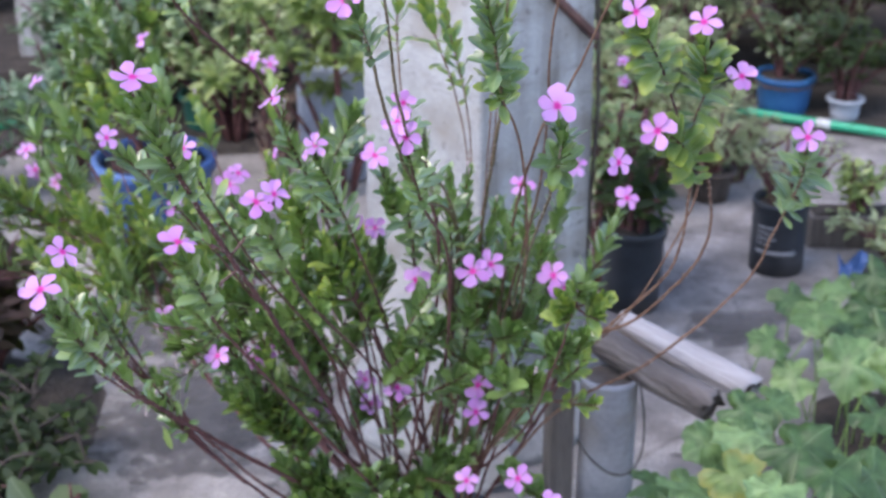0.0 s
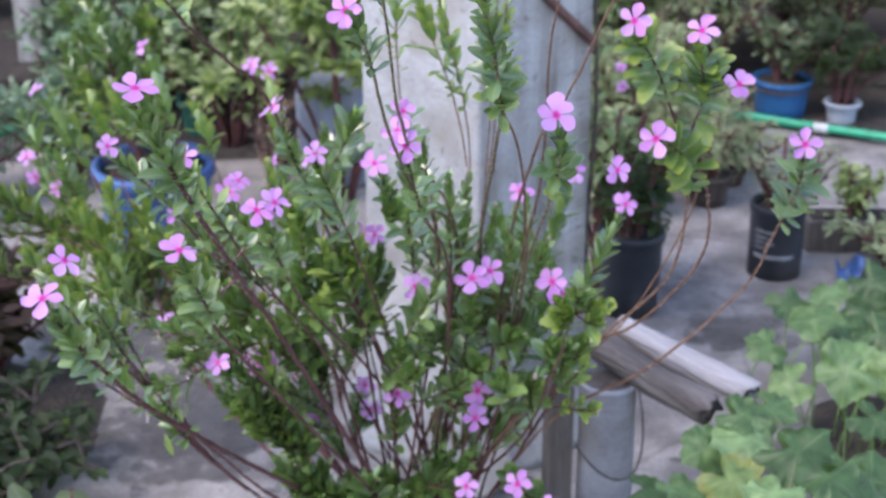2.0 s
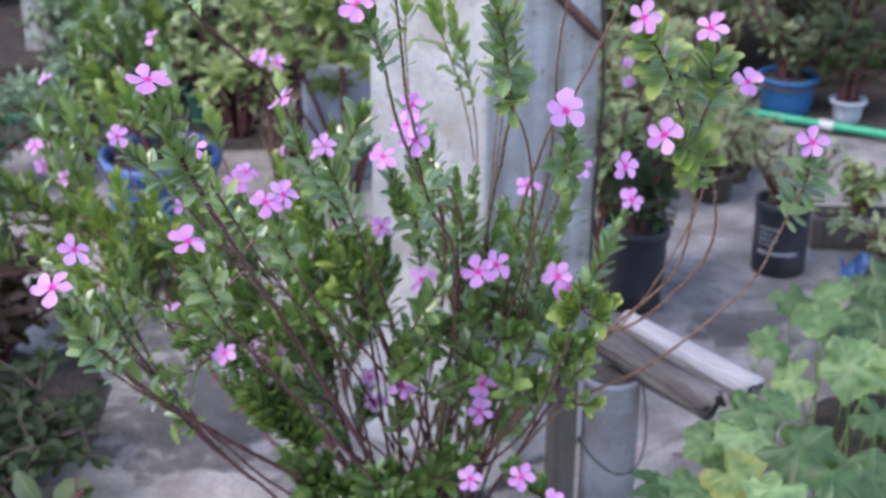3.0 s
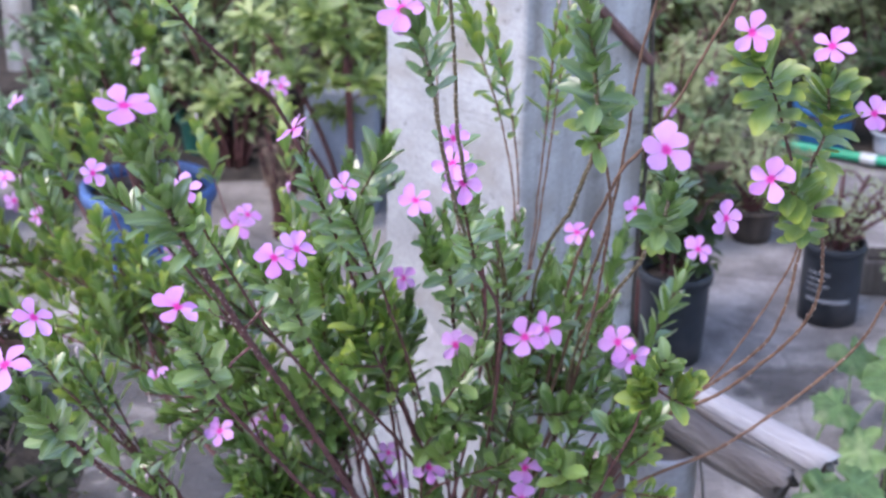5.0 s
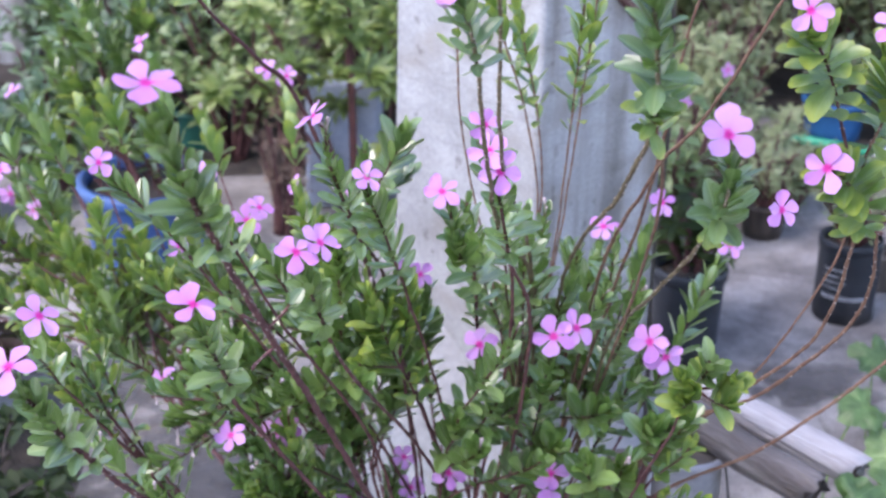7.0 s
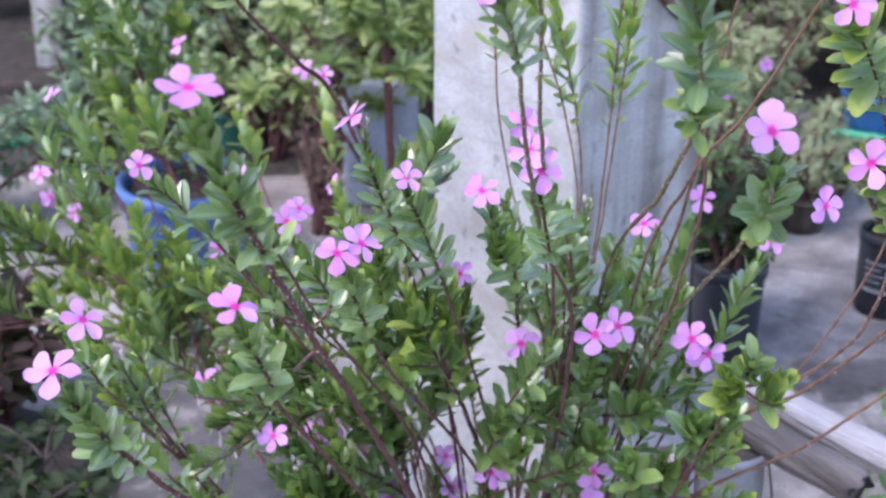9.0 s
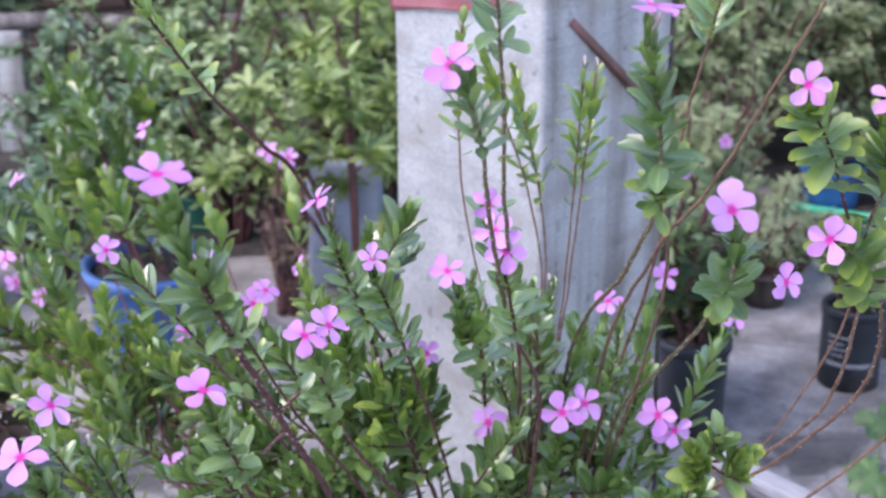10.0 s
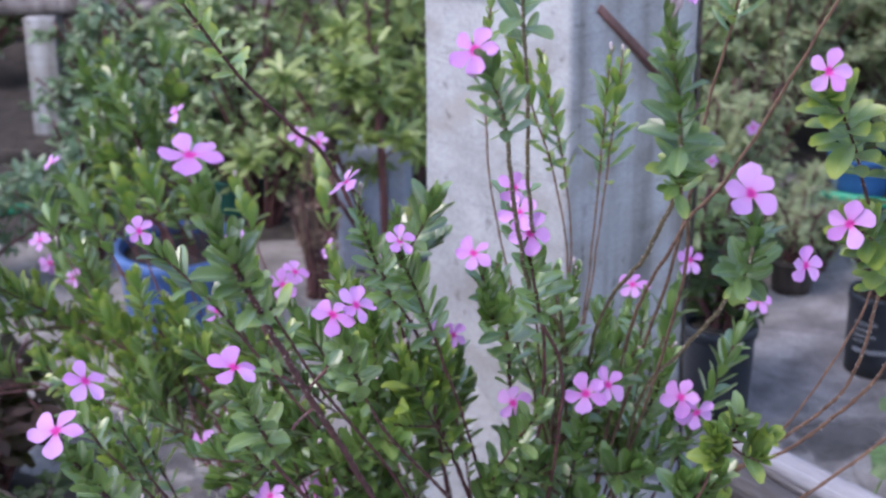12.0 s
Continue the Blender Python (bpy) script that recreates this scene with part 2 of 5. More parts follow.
GREY_PAINT = surface("grey_tin", (0.20, 0.20, 0.22), (0.35, 0.35, 0.38), 14, 120, 0.5, 0.2, 0.001, stain=(0.22, 0.19, 0.17), stain_scale=11)
PALE_BLUE = surface("pale_blue_plastic", (0.24, 0.28, 0.36), (0.34, 0.38, 0.47), 8, 100, 0.6, 0.1, 0.001, stain=(0.2, 0.2, 0.21))
WHITE_PLASTIC = surface("white_plastic", (0.34, 0.38, 0.45), (0.48, 0.52, 0.6), 8, 100, 0.5, 0.1, 0.001, stain=(0.3, 0.3, 0.3))
TEAL = surface("dark_teal_plastic", (0.006, 0.07, 0.055), (0.012, 0.11, 0.085), 20, 160, 0.5, 0.1, 0.001)
HOSE = surface("green_hose", (0.01, 0.30, 0.16), (0.02, 0.42, 0.24), 30, 200, 0.4, 0.1, 0.001)
LABEL = surface("worn_label", (0.16, 0.17, 0.19), (0.30, 0.31, 0.34), 60, 240, 0.7, 0.2, 0.001)
# darkened concrete: damp stains, and shade painted under the bush
DAMP_AND_SHADE = surface("damp_and_shaded_concrete", (0.07, 0.065, 0.063), (0.145, 0.134, 0.13), 14, 60, 0.8, 0.8, 0.006)


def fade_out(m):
    """Lets a damp stain or painted shade thin out towards its rim, with a blotchy edge."""
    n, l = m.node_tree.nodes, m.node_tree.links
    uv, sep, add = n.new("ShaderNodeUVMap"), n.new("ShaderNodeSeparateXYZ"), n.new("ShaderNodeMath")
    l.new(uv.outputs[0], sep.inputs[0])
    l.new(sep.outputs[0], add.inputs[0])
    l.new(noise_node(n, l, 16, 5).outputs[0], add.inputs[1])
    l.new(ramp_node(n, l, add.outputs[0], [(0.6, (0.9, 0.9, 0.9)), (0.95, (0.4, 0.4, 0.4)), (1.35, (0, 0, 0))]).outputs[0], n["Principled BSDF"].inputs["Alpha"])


fade_out(DAMP_AND_SHADE)
WOOD_BROWN = surface("grey_brown_wood", (0.075, 0.062, 0.055), (0.17, 0.145, 0.13), 10, 90, 0.85, 0.6, 0.004, stretch=(4, 4, 0.5))
TAPE = surface("white_tape", (0.5, 0.52, 0.52), (0.7, 0.72, 0.72), 40, 200, 0.6, 0.2, 0.001)
WIRE = surface("dark_wire", (0.06, 0.055, 0.05), (0.12, 0.11, 0.10), 40, 200, 0.45, 0.1, 0.001, metallic=0.8)
RED_CLOTH = surface("faded_red_cloth", (0.45, 0.13, 0.17), (0.66, 0.33, 0.37), 12, 260, 0.85, 0.5, 0.002)
TAN_MESH = surface("dry_brown_fibre", (0.19, 0.125, 0.10), (0.36, 0.25, 0.19), 30, 220, 0.95, 0.9, 0.006)
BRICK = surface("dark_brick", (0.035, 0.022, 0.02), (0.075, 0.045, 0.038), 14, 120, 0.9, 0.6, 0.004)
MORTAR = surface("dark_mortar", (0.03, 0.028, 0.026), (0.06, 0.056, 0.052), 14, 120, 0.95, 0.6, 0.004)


# ---- mesh helpers ----
def finish(bm, name, mat, smooth=True):
    me = bpy.data.meshes.new(name)
    bm.normal_update()
    bm.to_mesh(me)
    bm.free()
    me.materials.append(mat)
    if smooth:
        me.polygons.foreach_set("use_smooth", [True] * len(me.polygons))
    return me


def part(name, bm, mat, parent, label="", smooth=True):
    ob = new(name, bm if isinstance(bm, bpy.types.Mesh) else finish(bm, name, mat, smooth))
    ob.parent = parent
    return tagged(ob, label) if label else ob


def thing(name, at, label, category, group="", kind=""):
    ob = new(name)
    ob.location = at
    ob.empty_display_size = 0.05
    return tagged(ob, label, category, group, kind)


def structure(name, bm, mat, label, smooth=False):
    return tagged(new(name, finish(bm, name, mat, smooth)), label, kind="structure")


def tube(bm, pts, radii, sides=7, cap=True):
    """A tube along the points."""
    pts = [Vector(p) for p in pts]
    rings, up = [], Vector((0.3, 0.2, 0.93))
    for i, p in enumerate(pts):
        d = (pts[min(i + 1, len(pts) - 1)] - pts[max(i - 1, 0)]).normalized()
        a = d.cross(up)
        a = (a if a.length > 0.05 else d.cross(Vector((1, 0, 0)))).normalized()
        b = d.cross(a)
        rad = radii[i] if hasattr(radii, "__len__") else radii
        rings.append([bm.verts.new(p + rad * (math.cos(2 * math.pi * k / sides) * a + math.sin(2 * math.pi * k / sides) * b)) for k in range(sides)])
    for r0, r1 in zip(rings, rings[1:]):
        for k in range(sides):
            bm.faces.new((r0[k], r0[(k + 1) % sides], r1[(k + 1) % sides], r1[k]))
    if cap:
        bm.faces.new(rings[0][::-1])
        bm.faces.new(rings[-1])
    return bm


def lathe(bm, profile, sides=40, at=(0, 0, 0)):
    """A body of revolution from (radius, height) pairs."""
    rings = [[bm.verts.new((at[0] + r * math.cos(2 * math.pi * k / sides), at[1] + r * math.sin(2 * math.pi * k / sides), at[2] + z)) for k in range(sides)] for r, z in profile]
    for r0, r1 in zip(rings, rings[1:]):
        for k in range(sides):
            bm.faces.new((r0[k], r0[(k + 1) % sides], r1[(k + 1) % sides], r1[k]))
    bm.faces.new(rings[0][::-1])
    bm.faces.new(rings[-1])
    return bm


def box(bm, size, m=None, bevel=0.004, segs=2):
    g = bmesh.ops.create_cube(bm, size=1.0, matrix=(m or Matrix()) @ Matrix.Diagonal((*size, 1)))
    if bevel:
        edges = {e for v in g["verts"] for e in v.link_edges}
        bmesh.ops.bevel(bm, geom=list(edges), offset=bevel, segments=segs, affect="EDGES", profile=0.5)
    return bm


def mound(bm, at, rx, ry, high, seed=0.0, rings=9, sides=64):
    """A low heap of earth with a ragged edge that runs out into the floor."""
    rows, far = [], {}
    uv = bm.loops.layers.uv.verify()
    for i in range(rings + 1):
        q = i / rings
        row = []
        for k in range(sides):
            a = 2 * math.pi * k / sides
            e = 1 + 0.28 * noise.noise(Vector((1.7 * math.cos(a), 1.7 * math.sin(a), seed))) + 0.12 * noise.noise(Vector((6 * math.cos(a), 6 * math.sin(a), seed)))
            x, y = at[0] + rx * q * e * math.cos(a), at[1] + ry * q * e * math.sin(a)
            z = high * (1 - q ** 3) * (1 + 0.6 * noise.noise(Vector((x * 14, y * 14, seed)))) + 0.25 * high * noise.noise(Vector((x * 50, y * 50, 3))) * (1 - q)
            row.append(bm.verts.new((x, y, max(z, 0.003) if i < rings else -0.004)))
            far[row[-1]] = q
        rows.append(row)
    for r0, r1 in zip(rows, rows[1:]):
        for k in range(sides):
            f = bm.faces.new((r0[k], r1[k], r1[(k + 1) % sides], r0[(k + 1) % sides]))
            for loop in f.loops:
                loop[uv].uv = (far[loop.vert], 0)
    return bm


def bezier(a, b, c, d, n):
    a, b, c, d = (Vector(v) for v in (a, b, c, d))
    return [(1 - t) ** 3 * a + 3 * (1 - t) ** 2 * t * b + 3 * (1 - t) * t * t * c + t ** 3 * d for t in (i / (n - 1) for i in range(n))]


def leaf_geometry(length, width, curl=0.15, fold=0.25, wide_at=0.6, along=6):
    """Rows of (points, uvs) of an obovate blade that grows along +y with its face to +z."""
    rows = []
    for i in range(along + 1):
        t = i / along
        w = width * 0.5 * ((0.10 + 0.90 * math.sin(0.5 * math.pi * t / wide_at) ** 1.1) if t < wide_at else max(0.16, math.sqrt(max(0, 1 - ((t - wide_at) / (1.02 - wide_at)) ** 2))))
        y, z = length * t, -curl * length * t * t
        rows.append([((-w, y, z + fold * w), (0, t)), ((-w * 0.5, y, z + fold * w * 0.35), (0.25, t)), ((0, y, z), (0.5, t)), ((w * 0.5, y, z + fold * w * 0.35), (0.75, t)), ((w, y, z + fold * w), (1, t))])
    return rows


def light_blade(wide, curl, wide_at):
    """A blade of few faces, for plants that stay far off."""
    return [row[0::2] for row in leaf_geometry(1.0, wide, curl, 0.3, wide_at, 3)]


def add_blade(bm, uv, rows, m):
    made = [[(bm.verts.new(m @ Vector(p)), u) for p, u in row] for row in rows]
    for r0, r1 in zip(made, made[1:]):
        for k in range(len(r0) - 1):
            quad = (r0[k], r0[k + 1], r1[k + 1], r1[k])
            f = bm.faces.new([v for v, _ in quad])
            for loop, (_, u) in zip(f.loops, quad):
                loop[uv].uv = u


def blade_mesh(name, mat, *args, **kw):
    bm = bmesh.new()
    add_blade(bm, bm.loops.layers.uv.new("UVMap"), leaf_geometry(*args, **kw), Matrix())
    return finish(bm, name, mat)


def frame_of(at, ahead, face):
    """A pose whose y runs ahead and whose z is as near face as can be."""
    y = Vector(ahead).normalized()
    x = y.cross(Vector(face))
    x = (x if x.length > 1e-3 else y.cross(Vector((1, 0, 0.1)))).normalized()
    z = x.cross(y)
    return Matrix(((x.x, y.x, z.x, at[0]), (x.y, y.y, z.y, at[1]), (x.z, y.z, z.z, at[2]), (0, 0, 0, 1)))


# ---- the setting ----
bm = bmesh.new()
bmesh.ops.create_grid(bm, x_segments=60, y_segments=60, size=1.0, matrix=Matrix.Diagonal((40, 40, 1, 1)))
for v in bm.verts:
    v.co.z = 0.0
structure("ground", bm, CONCRETE, "stained grey concrete yard floor with dark damp and painted shade patches")

# a low raised edge of soil and broken concrete where the beds begin
bm = bmesh.new()
box(bm, (5.2, 1.2, 0.05), pose(-0.2, 4.75, 0.025), 0.012)
structure("garden_bed", bm, SOIL, "dark soil bed along the back of the yard")

bm = bmesh.new()
mound(bm, (-1.04, 2.2), 0.38, 0.55, 0.012, 2.0)
mound(bm, (-0.95, 1.75), 0.25, 0.22, 0.01, 5.0)
mound(bm, (0.80, 2.05), 0.30, 0.42, 0.012, 8.0)
structure("soil_patch", bm, SOIL, "dark damp soil patch on the floor", True)
bm = bmesh.new()
# soil bed, drawn forward so its dark edge stands for the shadow below the hose
mound(bm, (1.75, 4.1), 1.1, 0.36, 0.03, 7.0)
mound(bm, (0.28, 3.85), 0.28, 0.2, 0.02, 9.0)
mound(bm, (-0.75, 3.95), 0.9, 0.35, 0.025, 11.0)
structure("planting_bed", bm, SOIL, "dark soil bed along the edge of the floor, its front strip standing in for shadow by the hose", True)

# damp stains at the right; left of the pillar, shade below plants painted dark
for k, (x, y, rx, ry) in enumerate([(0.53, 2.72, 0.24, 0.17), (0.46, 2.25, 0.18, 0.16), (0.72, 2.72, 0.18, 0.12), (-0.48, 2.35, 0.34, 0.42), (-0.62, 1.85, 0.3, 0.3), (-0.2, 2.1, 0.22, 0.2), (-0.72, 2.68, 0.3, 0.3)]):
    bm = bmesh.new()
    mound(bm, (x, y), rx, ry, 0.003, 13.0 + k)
    structure("damp_and_shade_patch", bm, DAMP_AND_SHADE, "dark patch on the concrete floor, part damp stain, part painted shade", True)

# the boundary wall of dark bricks, recessed mortar behind the bricks
wall_y = 5.3
bm = bmesh.new()
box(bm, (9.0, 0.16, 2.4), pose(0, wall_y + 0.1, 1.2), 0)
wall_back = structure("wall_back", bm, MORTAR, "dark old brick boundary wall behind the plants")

bm = bmesh.new()
box(bm, (1.6, 0.1, 1.3), pose(1.95, 5.18, 0.9), 0.01)
structure("wall_side", bm, PEACH, "pale peach-painted wall above the brick")

# ---- the pillar ----
corner = Vector((0.012, 2.235, 0))
left_way, right_way = Vector((-0.70, 0.714, 0)), Vector((0.714, 0.70, 0))
bm = bmesh.new()
pillar_mid = corner + 0.14 * left_way + 0.13 * right_way
turn = math.degrees(math.atan2(right_way.y, right_way.x))
pillar = thing("pillar", (pillar_mid.x, pillar_mid.y, 0), "weathered whitewashed concrete pillar with grey rain streaks", "pillar")
pillar.rotation_euler = (0, 0, radians(turn))
box(bm, (0.26, 0.28, 2.7), pose(0, 0, 1.35), 0.007, 3)
bmesh.ops.subdivide_edges(bm, edges=[e for e in bm.edges if e.calc_length() > 0.2], cuts=24, use_grid_fill=True)
for v in bm.verts:
    k = noise.noise(v.co * 9) * 0.0035 + noise.noise(v.co * 30) * 0.001
    v.co += Vector((v.co.x, v.co.y, 0)).normalized() * k
part("shaft", bm, PLASTER, pillar)
bm = bmesh.new()
lathe(bm, [(0.235, 0.0), (0.228, 0.015), (0.21, 0.04), (0.19, 0.08), (0.16, 0.12)], 36)
for v in bm.verts:
    v.co.xy = v.co.xy * (1 + 0.12 * noise.noise(v.co * 6))
part("footing", bm, PALE, pillar, "rough mortar footing")
bm = bmesh.new()
band_rows = []
for i in range(20):
    a = i / 24
    x = -0.132 if a < 0.93 else -0.132 + (a - 0.93) * 1.0
    y = 0.142 - 0.284 * min(a / 0.93, 1.0) - (0.002 if a > 0.93 else 0)
    high = max(0.012, 0.056 * (1 - a / 0.6)) * (1 if i < 17 else 1 - (i - 16) / 5)
    band_rows.append([bm.verts.new((x - 0.005 * abs(math.sin(1.57 * j + 3 * a)), y, 0.833 + 0.055 * a + high * j / 6 + 0.002 * math.sin(9 * a + j))) for j in range(7)])
for r0, r1 in zip(band_rows, band_rows[1:]):
    for j in range(6):
        bm.faces.new((r0[j], r1[j], r1[j + 1], r0[j + 1]))
bmesh.ops.solidify(bm, geom=bm.faces[:], thickness=0.003)
part("cloth_band", bm, RED_CLOTH, pillar, "faded red cloth strip tied round the pillar")

# the thin reddish batten that leans over the pillar's side
batten = thing("batten", (0.05, 2.29, 0.833), "thin red-brown wooden batten leaning on the pillar", "batten")
a, b = Vector((-0.01, -0.013, 0.022)), Vector((0.15, 0.105, -0.15))
bm = bmesh.new()
box(bm, (0.012, 0.016, (b - a).length), frame_of((a + b) / 2, (0.7, -0.7, 0.1), b - a), 0.002)
part("strip", bm, WOOD_RED, batten)

# a dark cable down the pillar's far edge
cable = thing("cable", (0.2, 2.415, 0), "thin dark cable down the edge of the pillar", "cable")
bm = bmesh.new()
tube(bm, [(0.004 * math.sin(i * 1.3), 0.0, 0.02 + 0.09 * i) for i in range(26)], 0.0035, 6)
part("wire", bm, WIRE, cable)


# ---- periwinkles ----
LEAF_ROWS = [leaf_geometry(1.0, 0.41, -0.05, 0.34, 0.64), leaf_geometry(1.0, 0.45, 0.2, 0.38, 0.63), leaf_geometry(1.0, 0.38, -0.24, 0.32, 0.64)]

BROAD_ROWS = [leaf_geometry(1.0, 0.48, 0.06, 0.4, 0.66), leaf_geometry(1.0, 0.54, 0.25, 0.45, 0.68), leaf_geometry(1.0, 0.44, -0.2, 0.4, 0.66)]


def row_mesh(name, rows, mat):
    bm = bmesh.new()
    add_blade(bm, bm.loops.layers.uv.new("UVMap"), rows, Matrix())
    return finish(bm, name, mat)


LEAF_MESH = {LEAF: [row_mesh("leaf", r, LEAF) for r in LEAF_ROWS], LEAF_YELLOW: [row_mesh("leaf", r, LEAF_YELLOW) for r in LEAF_ROWS]}
BROAD_MESH = [row_mesh("leaf", r, LEAF_YELLOW) for r in BROAD_ROWS]


def petal_rows(tip=0.24, cup=0.05, roll=-0.14):
    """A petal: narrow at the eye, broad past the middle, with a blunt point set to one side."""
    rows = []
    for t, w in ((0, 0.13), (0.16, 0.2), (0.34, 0.36), (0.52, 0.55), (0.68, 0.66), (0.82, 0.62), (0.93, 0.45), (1.0, tip)):
        skew = 0.12 * t * t
        z = 0.12 * t + roll * t * t
        w *= 1.1
        rows.append([((k * w * 0.5 + skew, t - 0.05 * abs(k) * t, z + cup * abs(k) * t + 0.035 * k * t), (0.5 + 0.5 * k, t)) for k in (-1, -0.5, 0, 0.5, 1)])
    return rows


PETAL_MESHES = [row_mesh("petal", petal_rows(*v), PETAL) for v in ((0.24, 0.05, -0.14), (0.3, 0.12, -0.3), (0.18, -0.04, 0.02), (0.26, 0.16, -0.05))]
bm = bmesh.new()
tube(bm, [(0, 0, -0.9), (0, 0, -0.3), (0, 0, -0.08), (0, 0, 0.012)], [0.05, 0.055, 0.06, 0.07], 7)
for f in bm.faces:
    f.material_index = int(f.calc_center_median().z > -0.1)
TUBE_MESH = finish(bm, "flower_tube", BUD)
TUBE_MESH.materials.append(EYE)
bm = bmesh.new()
tube(bm, [(0, 0, 0), (0.01, 0, 0.3), (0.02, 0.01, 0.62), (0.03, 0.0, 0.8), (0.03, 0, 0.92), (0.03, 0, 1.0)], [0.05, 0.055, 0.06, 0.11, 0.085, 0.015], 7)
BUD_MESH = finish(bm, "bud", BUD)
leaf_budget, last_way, limbs = [1000], [], []
rng = random.Random(7)


def bloom(bush, at, face, size=0.0185, droop=0.0, petals=5):
    """A flower: a slim tube with five petals round a dark eye."""
    face = Vector(face).normalized()
    m = frame_of(at, face.cross(Vector((0.3, 0.9, 0.2))), face)
    f = new("flower", TUBE_MESH)
    f.parent = bush
    f.matrix_local = m @ Matrix.Diagonal((size, size, size, 1))
    start = rng.random() * 6.28
    for k in range(petals):
        p = new("petal", PETAL_MESHES[rng.randrange(4)])
        p.parent = f
        s, wide = rng.uniform(0.86, 1.1), rng.uniform(0.82, 1.12)
        p.matrix_local = Matrix.Rotation(start + k * 2 * math.pi / 5 + rng.uniform(-0.2, 0.2), 4, "Z") @ Matrix.Rotation(rng.uniform(-0.3, 0.24) - droop, 4, "X") @ Matrix.Translation((0, 0.02, 0.004 * k)) @ Matrix.Diagonal((s * wide, s, s, 1))


def spline(pts, n):
    """A smooth line through the points."""
    pts = [Vector(p) for p in pts]
    pts = [2 * pts[0] - pts[1], *pts, 2 * pts[-1] - pts[-2]]
    out = []
    for i in range(n):
        f = i / (n - 1) * (len(pts) - 3)
        k = min(int(f), len(pts) - 4)
        t = f - k
        a, b, c, d = pts[k:k + 4]
        out.append(0.5 * (2 * b + (c - a) * t + (2 * a - 5 * b + 4 * c - d) * t * t + (3 * b - a - 3 * c + d) * t ** 3))
    return out


def shoot(bush, tip, leafy=0.12, mat=LEAF, low=None, broad=False, spread=0.88, root=None, near=False, leaf=0.031, thick=0.0021, bark=STEM, end_way=None, step=0.0068, route=None):
    """A stem from the crown to its tip, bare below and leafy above, with buds at the top."""
    base = bush.location
    tip = Vector(tip) - base
    crown = Vector(bush["crown"])
    limb_way = None
    if root:
        root = Vector(root) - base
    elif limbs and bush.name == "periwinkle_bush" and not route:
        want = crown + (tip - crown) * 0.66
        limb, at = min(((w, k) for w in limbs for k in range(len(w) // 3, len(w), 2)), key=lambda c: (c[0][c[1]] - want).length + 0.05 * rng.random())
        root, limb_way = limb[at], (limb[at] - limb[at - 2]).normalized()
    else:
        root = crown + Vector((rng.uniform(-0.07, 0.07), rng.uniform(-0.07, 0.07), 0))
    out = tip - root
    dist = out.length
    c1 = root + out * 0.35 + Vector((rng.uniform(-0.03, 0.03), rng.uniform(-0.03, 0.03), rng.uniform(-0.03, 0.03))) * min(1, 3 * dist)
    if limb_way:
        c1 = root + limb_way * 0.2 * dist + out * 0.15
    c2 = tip - Vector((out.x * 0.22, out.y * 0.22, 0.34 * out.z)) if not end_way else tip - Vector(end_way).normalized() * 0.35 * dist
    n = max(16, int(dist / 0.0055))
    pts = spline([root, *(Vector(p) - base for p in route), tip], n) if route else bezier(root, c1, c2, tip, n)
    last_way[:] = pts
    for i in range(1, n - 1):
        sway = min(1, 4 * i / n, 4 * (n - i) / n)
        pts[i] = pts[i] + 0.003 * Vector((noise.noise(pts[i] * 30), noise.noise(pts[i] * 30 + Vector((9, 0, 0))), 0)) * (0.4 if route else 1.0) + (0.0015 if route else 0.0042) * sway * Vector((noise.noise(pts[i] * 7 + Vector((0, 3, 0))), noise.noise(pts[i] * 7 + Vector((5, 0, 0))), 0.5 * noise.noise(pts[i] * 7)))
    radii = [max(0.0011, thick * (1 - 0.55 * i / n)) * (1.25 if i % 3 == 0 else 0.95) for i in range(n)]
    bm = bmesh.new()
    tube(bm, pts, radii, 7)
    if near:
        for i in range(n // 3, n - 2, 3):
            a = (pts[i + 1] - pts[i]).normalized().orthogonal().normalized()
            a.rotate(Matrix.Rotation(i * 0.8, 3, (pts[i + 1] - pts[i]).normalized()))
            for s in (-1, 1):
                tip_at = pts[i] + a * s * radii[i] * 1.75
                ring = [bm.verts.new(pts[i] + a * s * radii[i] * 0.7 + Vector(o) * 0.0013) for o in ((0, 0, 1), (0.8, 0, -0.6), (-0.8, 0, -0.6))]
                top = bm.verts.new(tip_at)
                for j in range(3):
                    bm.faces.new((ring[j], ring[(j + 1) % 3], top)).material_index = 1
    stem = part("stem", bm, bark, bush)
    if near:
        stem.data.materials.append(SCAR)
    # leaves in opposite pairs, each pair turned a quarter from the last
    bm = bmesh.new()
    uv = bm.loops.layers.uv.new("UVMap")
    joined, turn, along = 0, rng.random() * 6.28, 0.004
    marks = [0.0]
    for p, q in zip(pts[::-1], pts[-2::-1]):
        marks.append(marks[-1] + (p - q).length)
    back = pts[::-1]
    while along < min(leafy, marks[-1] - 0.02):
        k = next(n for n in range(1, len(marks)) if marks[n] >= along)
        at = back[k - 1].lerp(back[k], (along - marks[k - 1]) / (marks[k] - marks[k - 1]))
        way = (back[k - 1] - back[k]).normalized()
        f = along / leafy
        along += step * (0.75 + 0.6 * f) * rng.uniform(0.85, 1.15)
        turn += math.pi / 2 + rng.uniform(-0.65, 0.65)
        side = way.cross(Vector((math.cos(turn), math.sin(turn), 0.13))).normalized()
        open_up = radians(18 + 50 * min(1, f * 1.35) + rng.uniform(-13, 13)) * spread
        grow = leaf * (0.5 + 0.55 * min(1, f * 3.0)) * rng.uniform(0.72, 1.15) * (1 if f < 0.8 else 0.78)
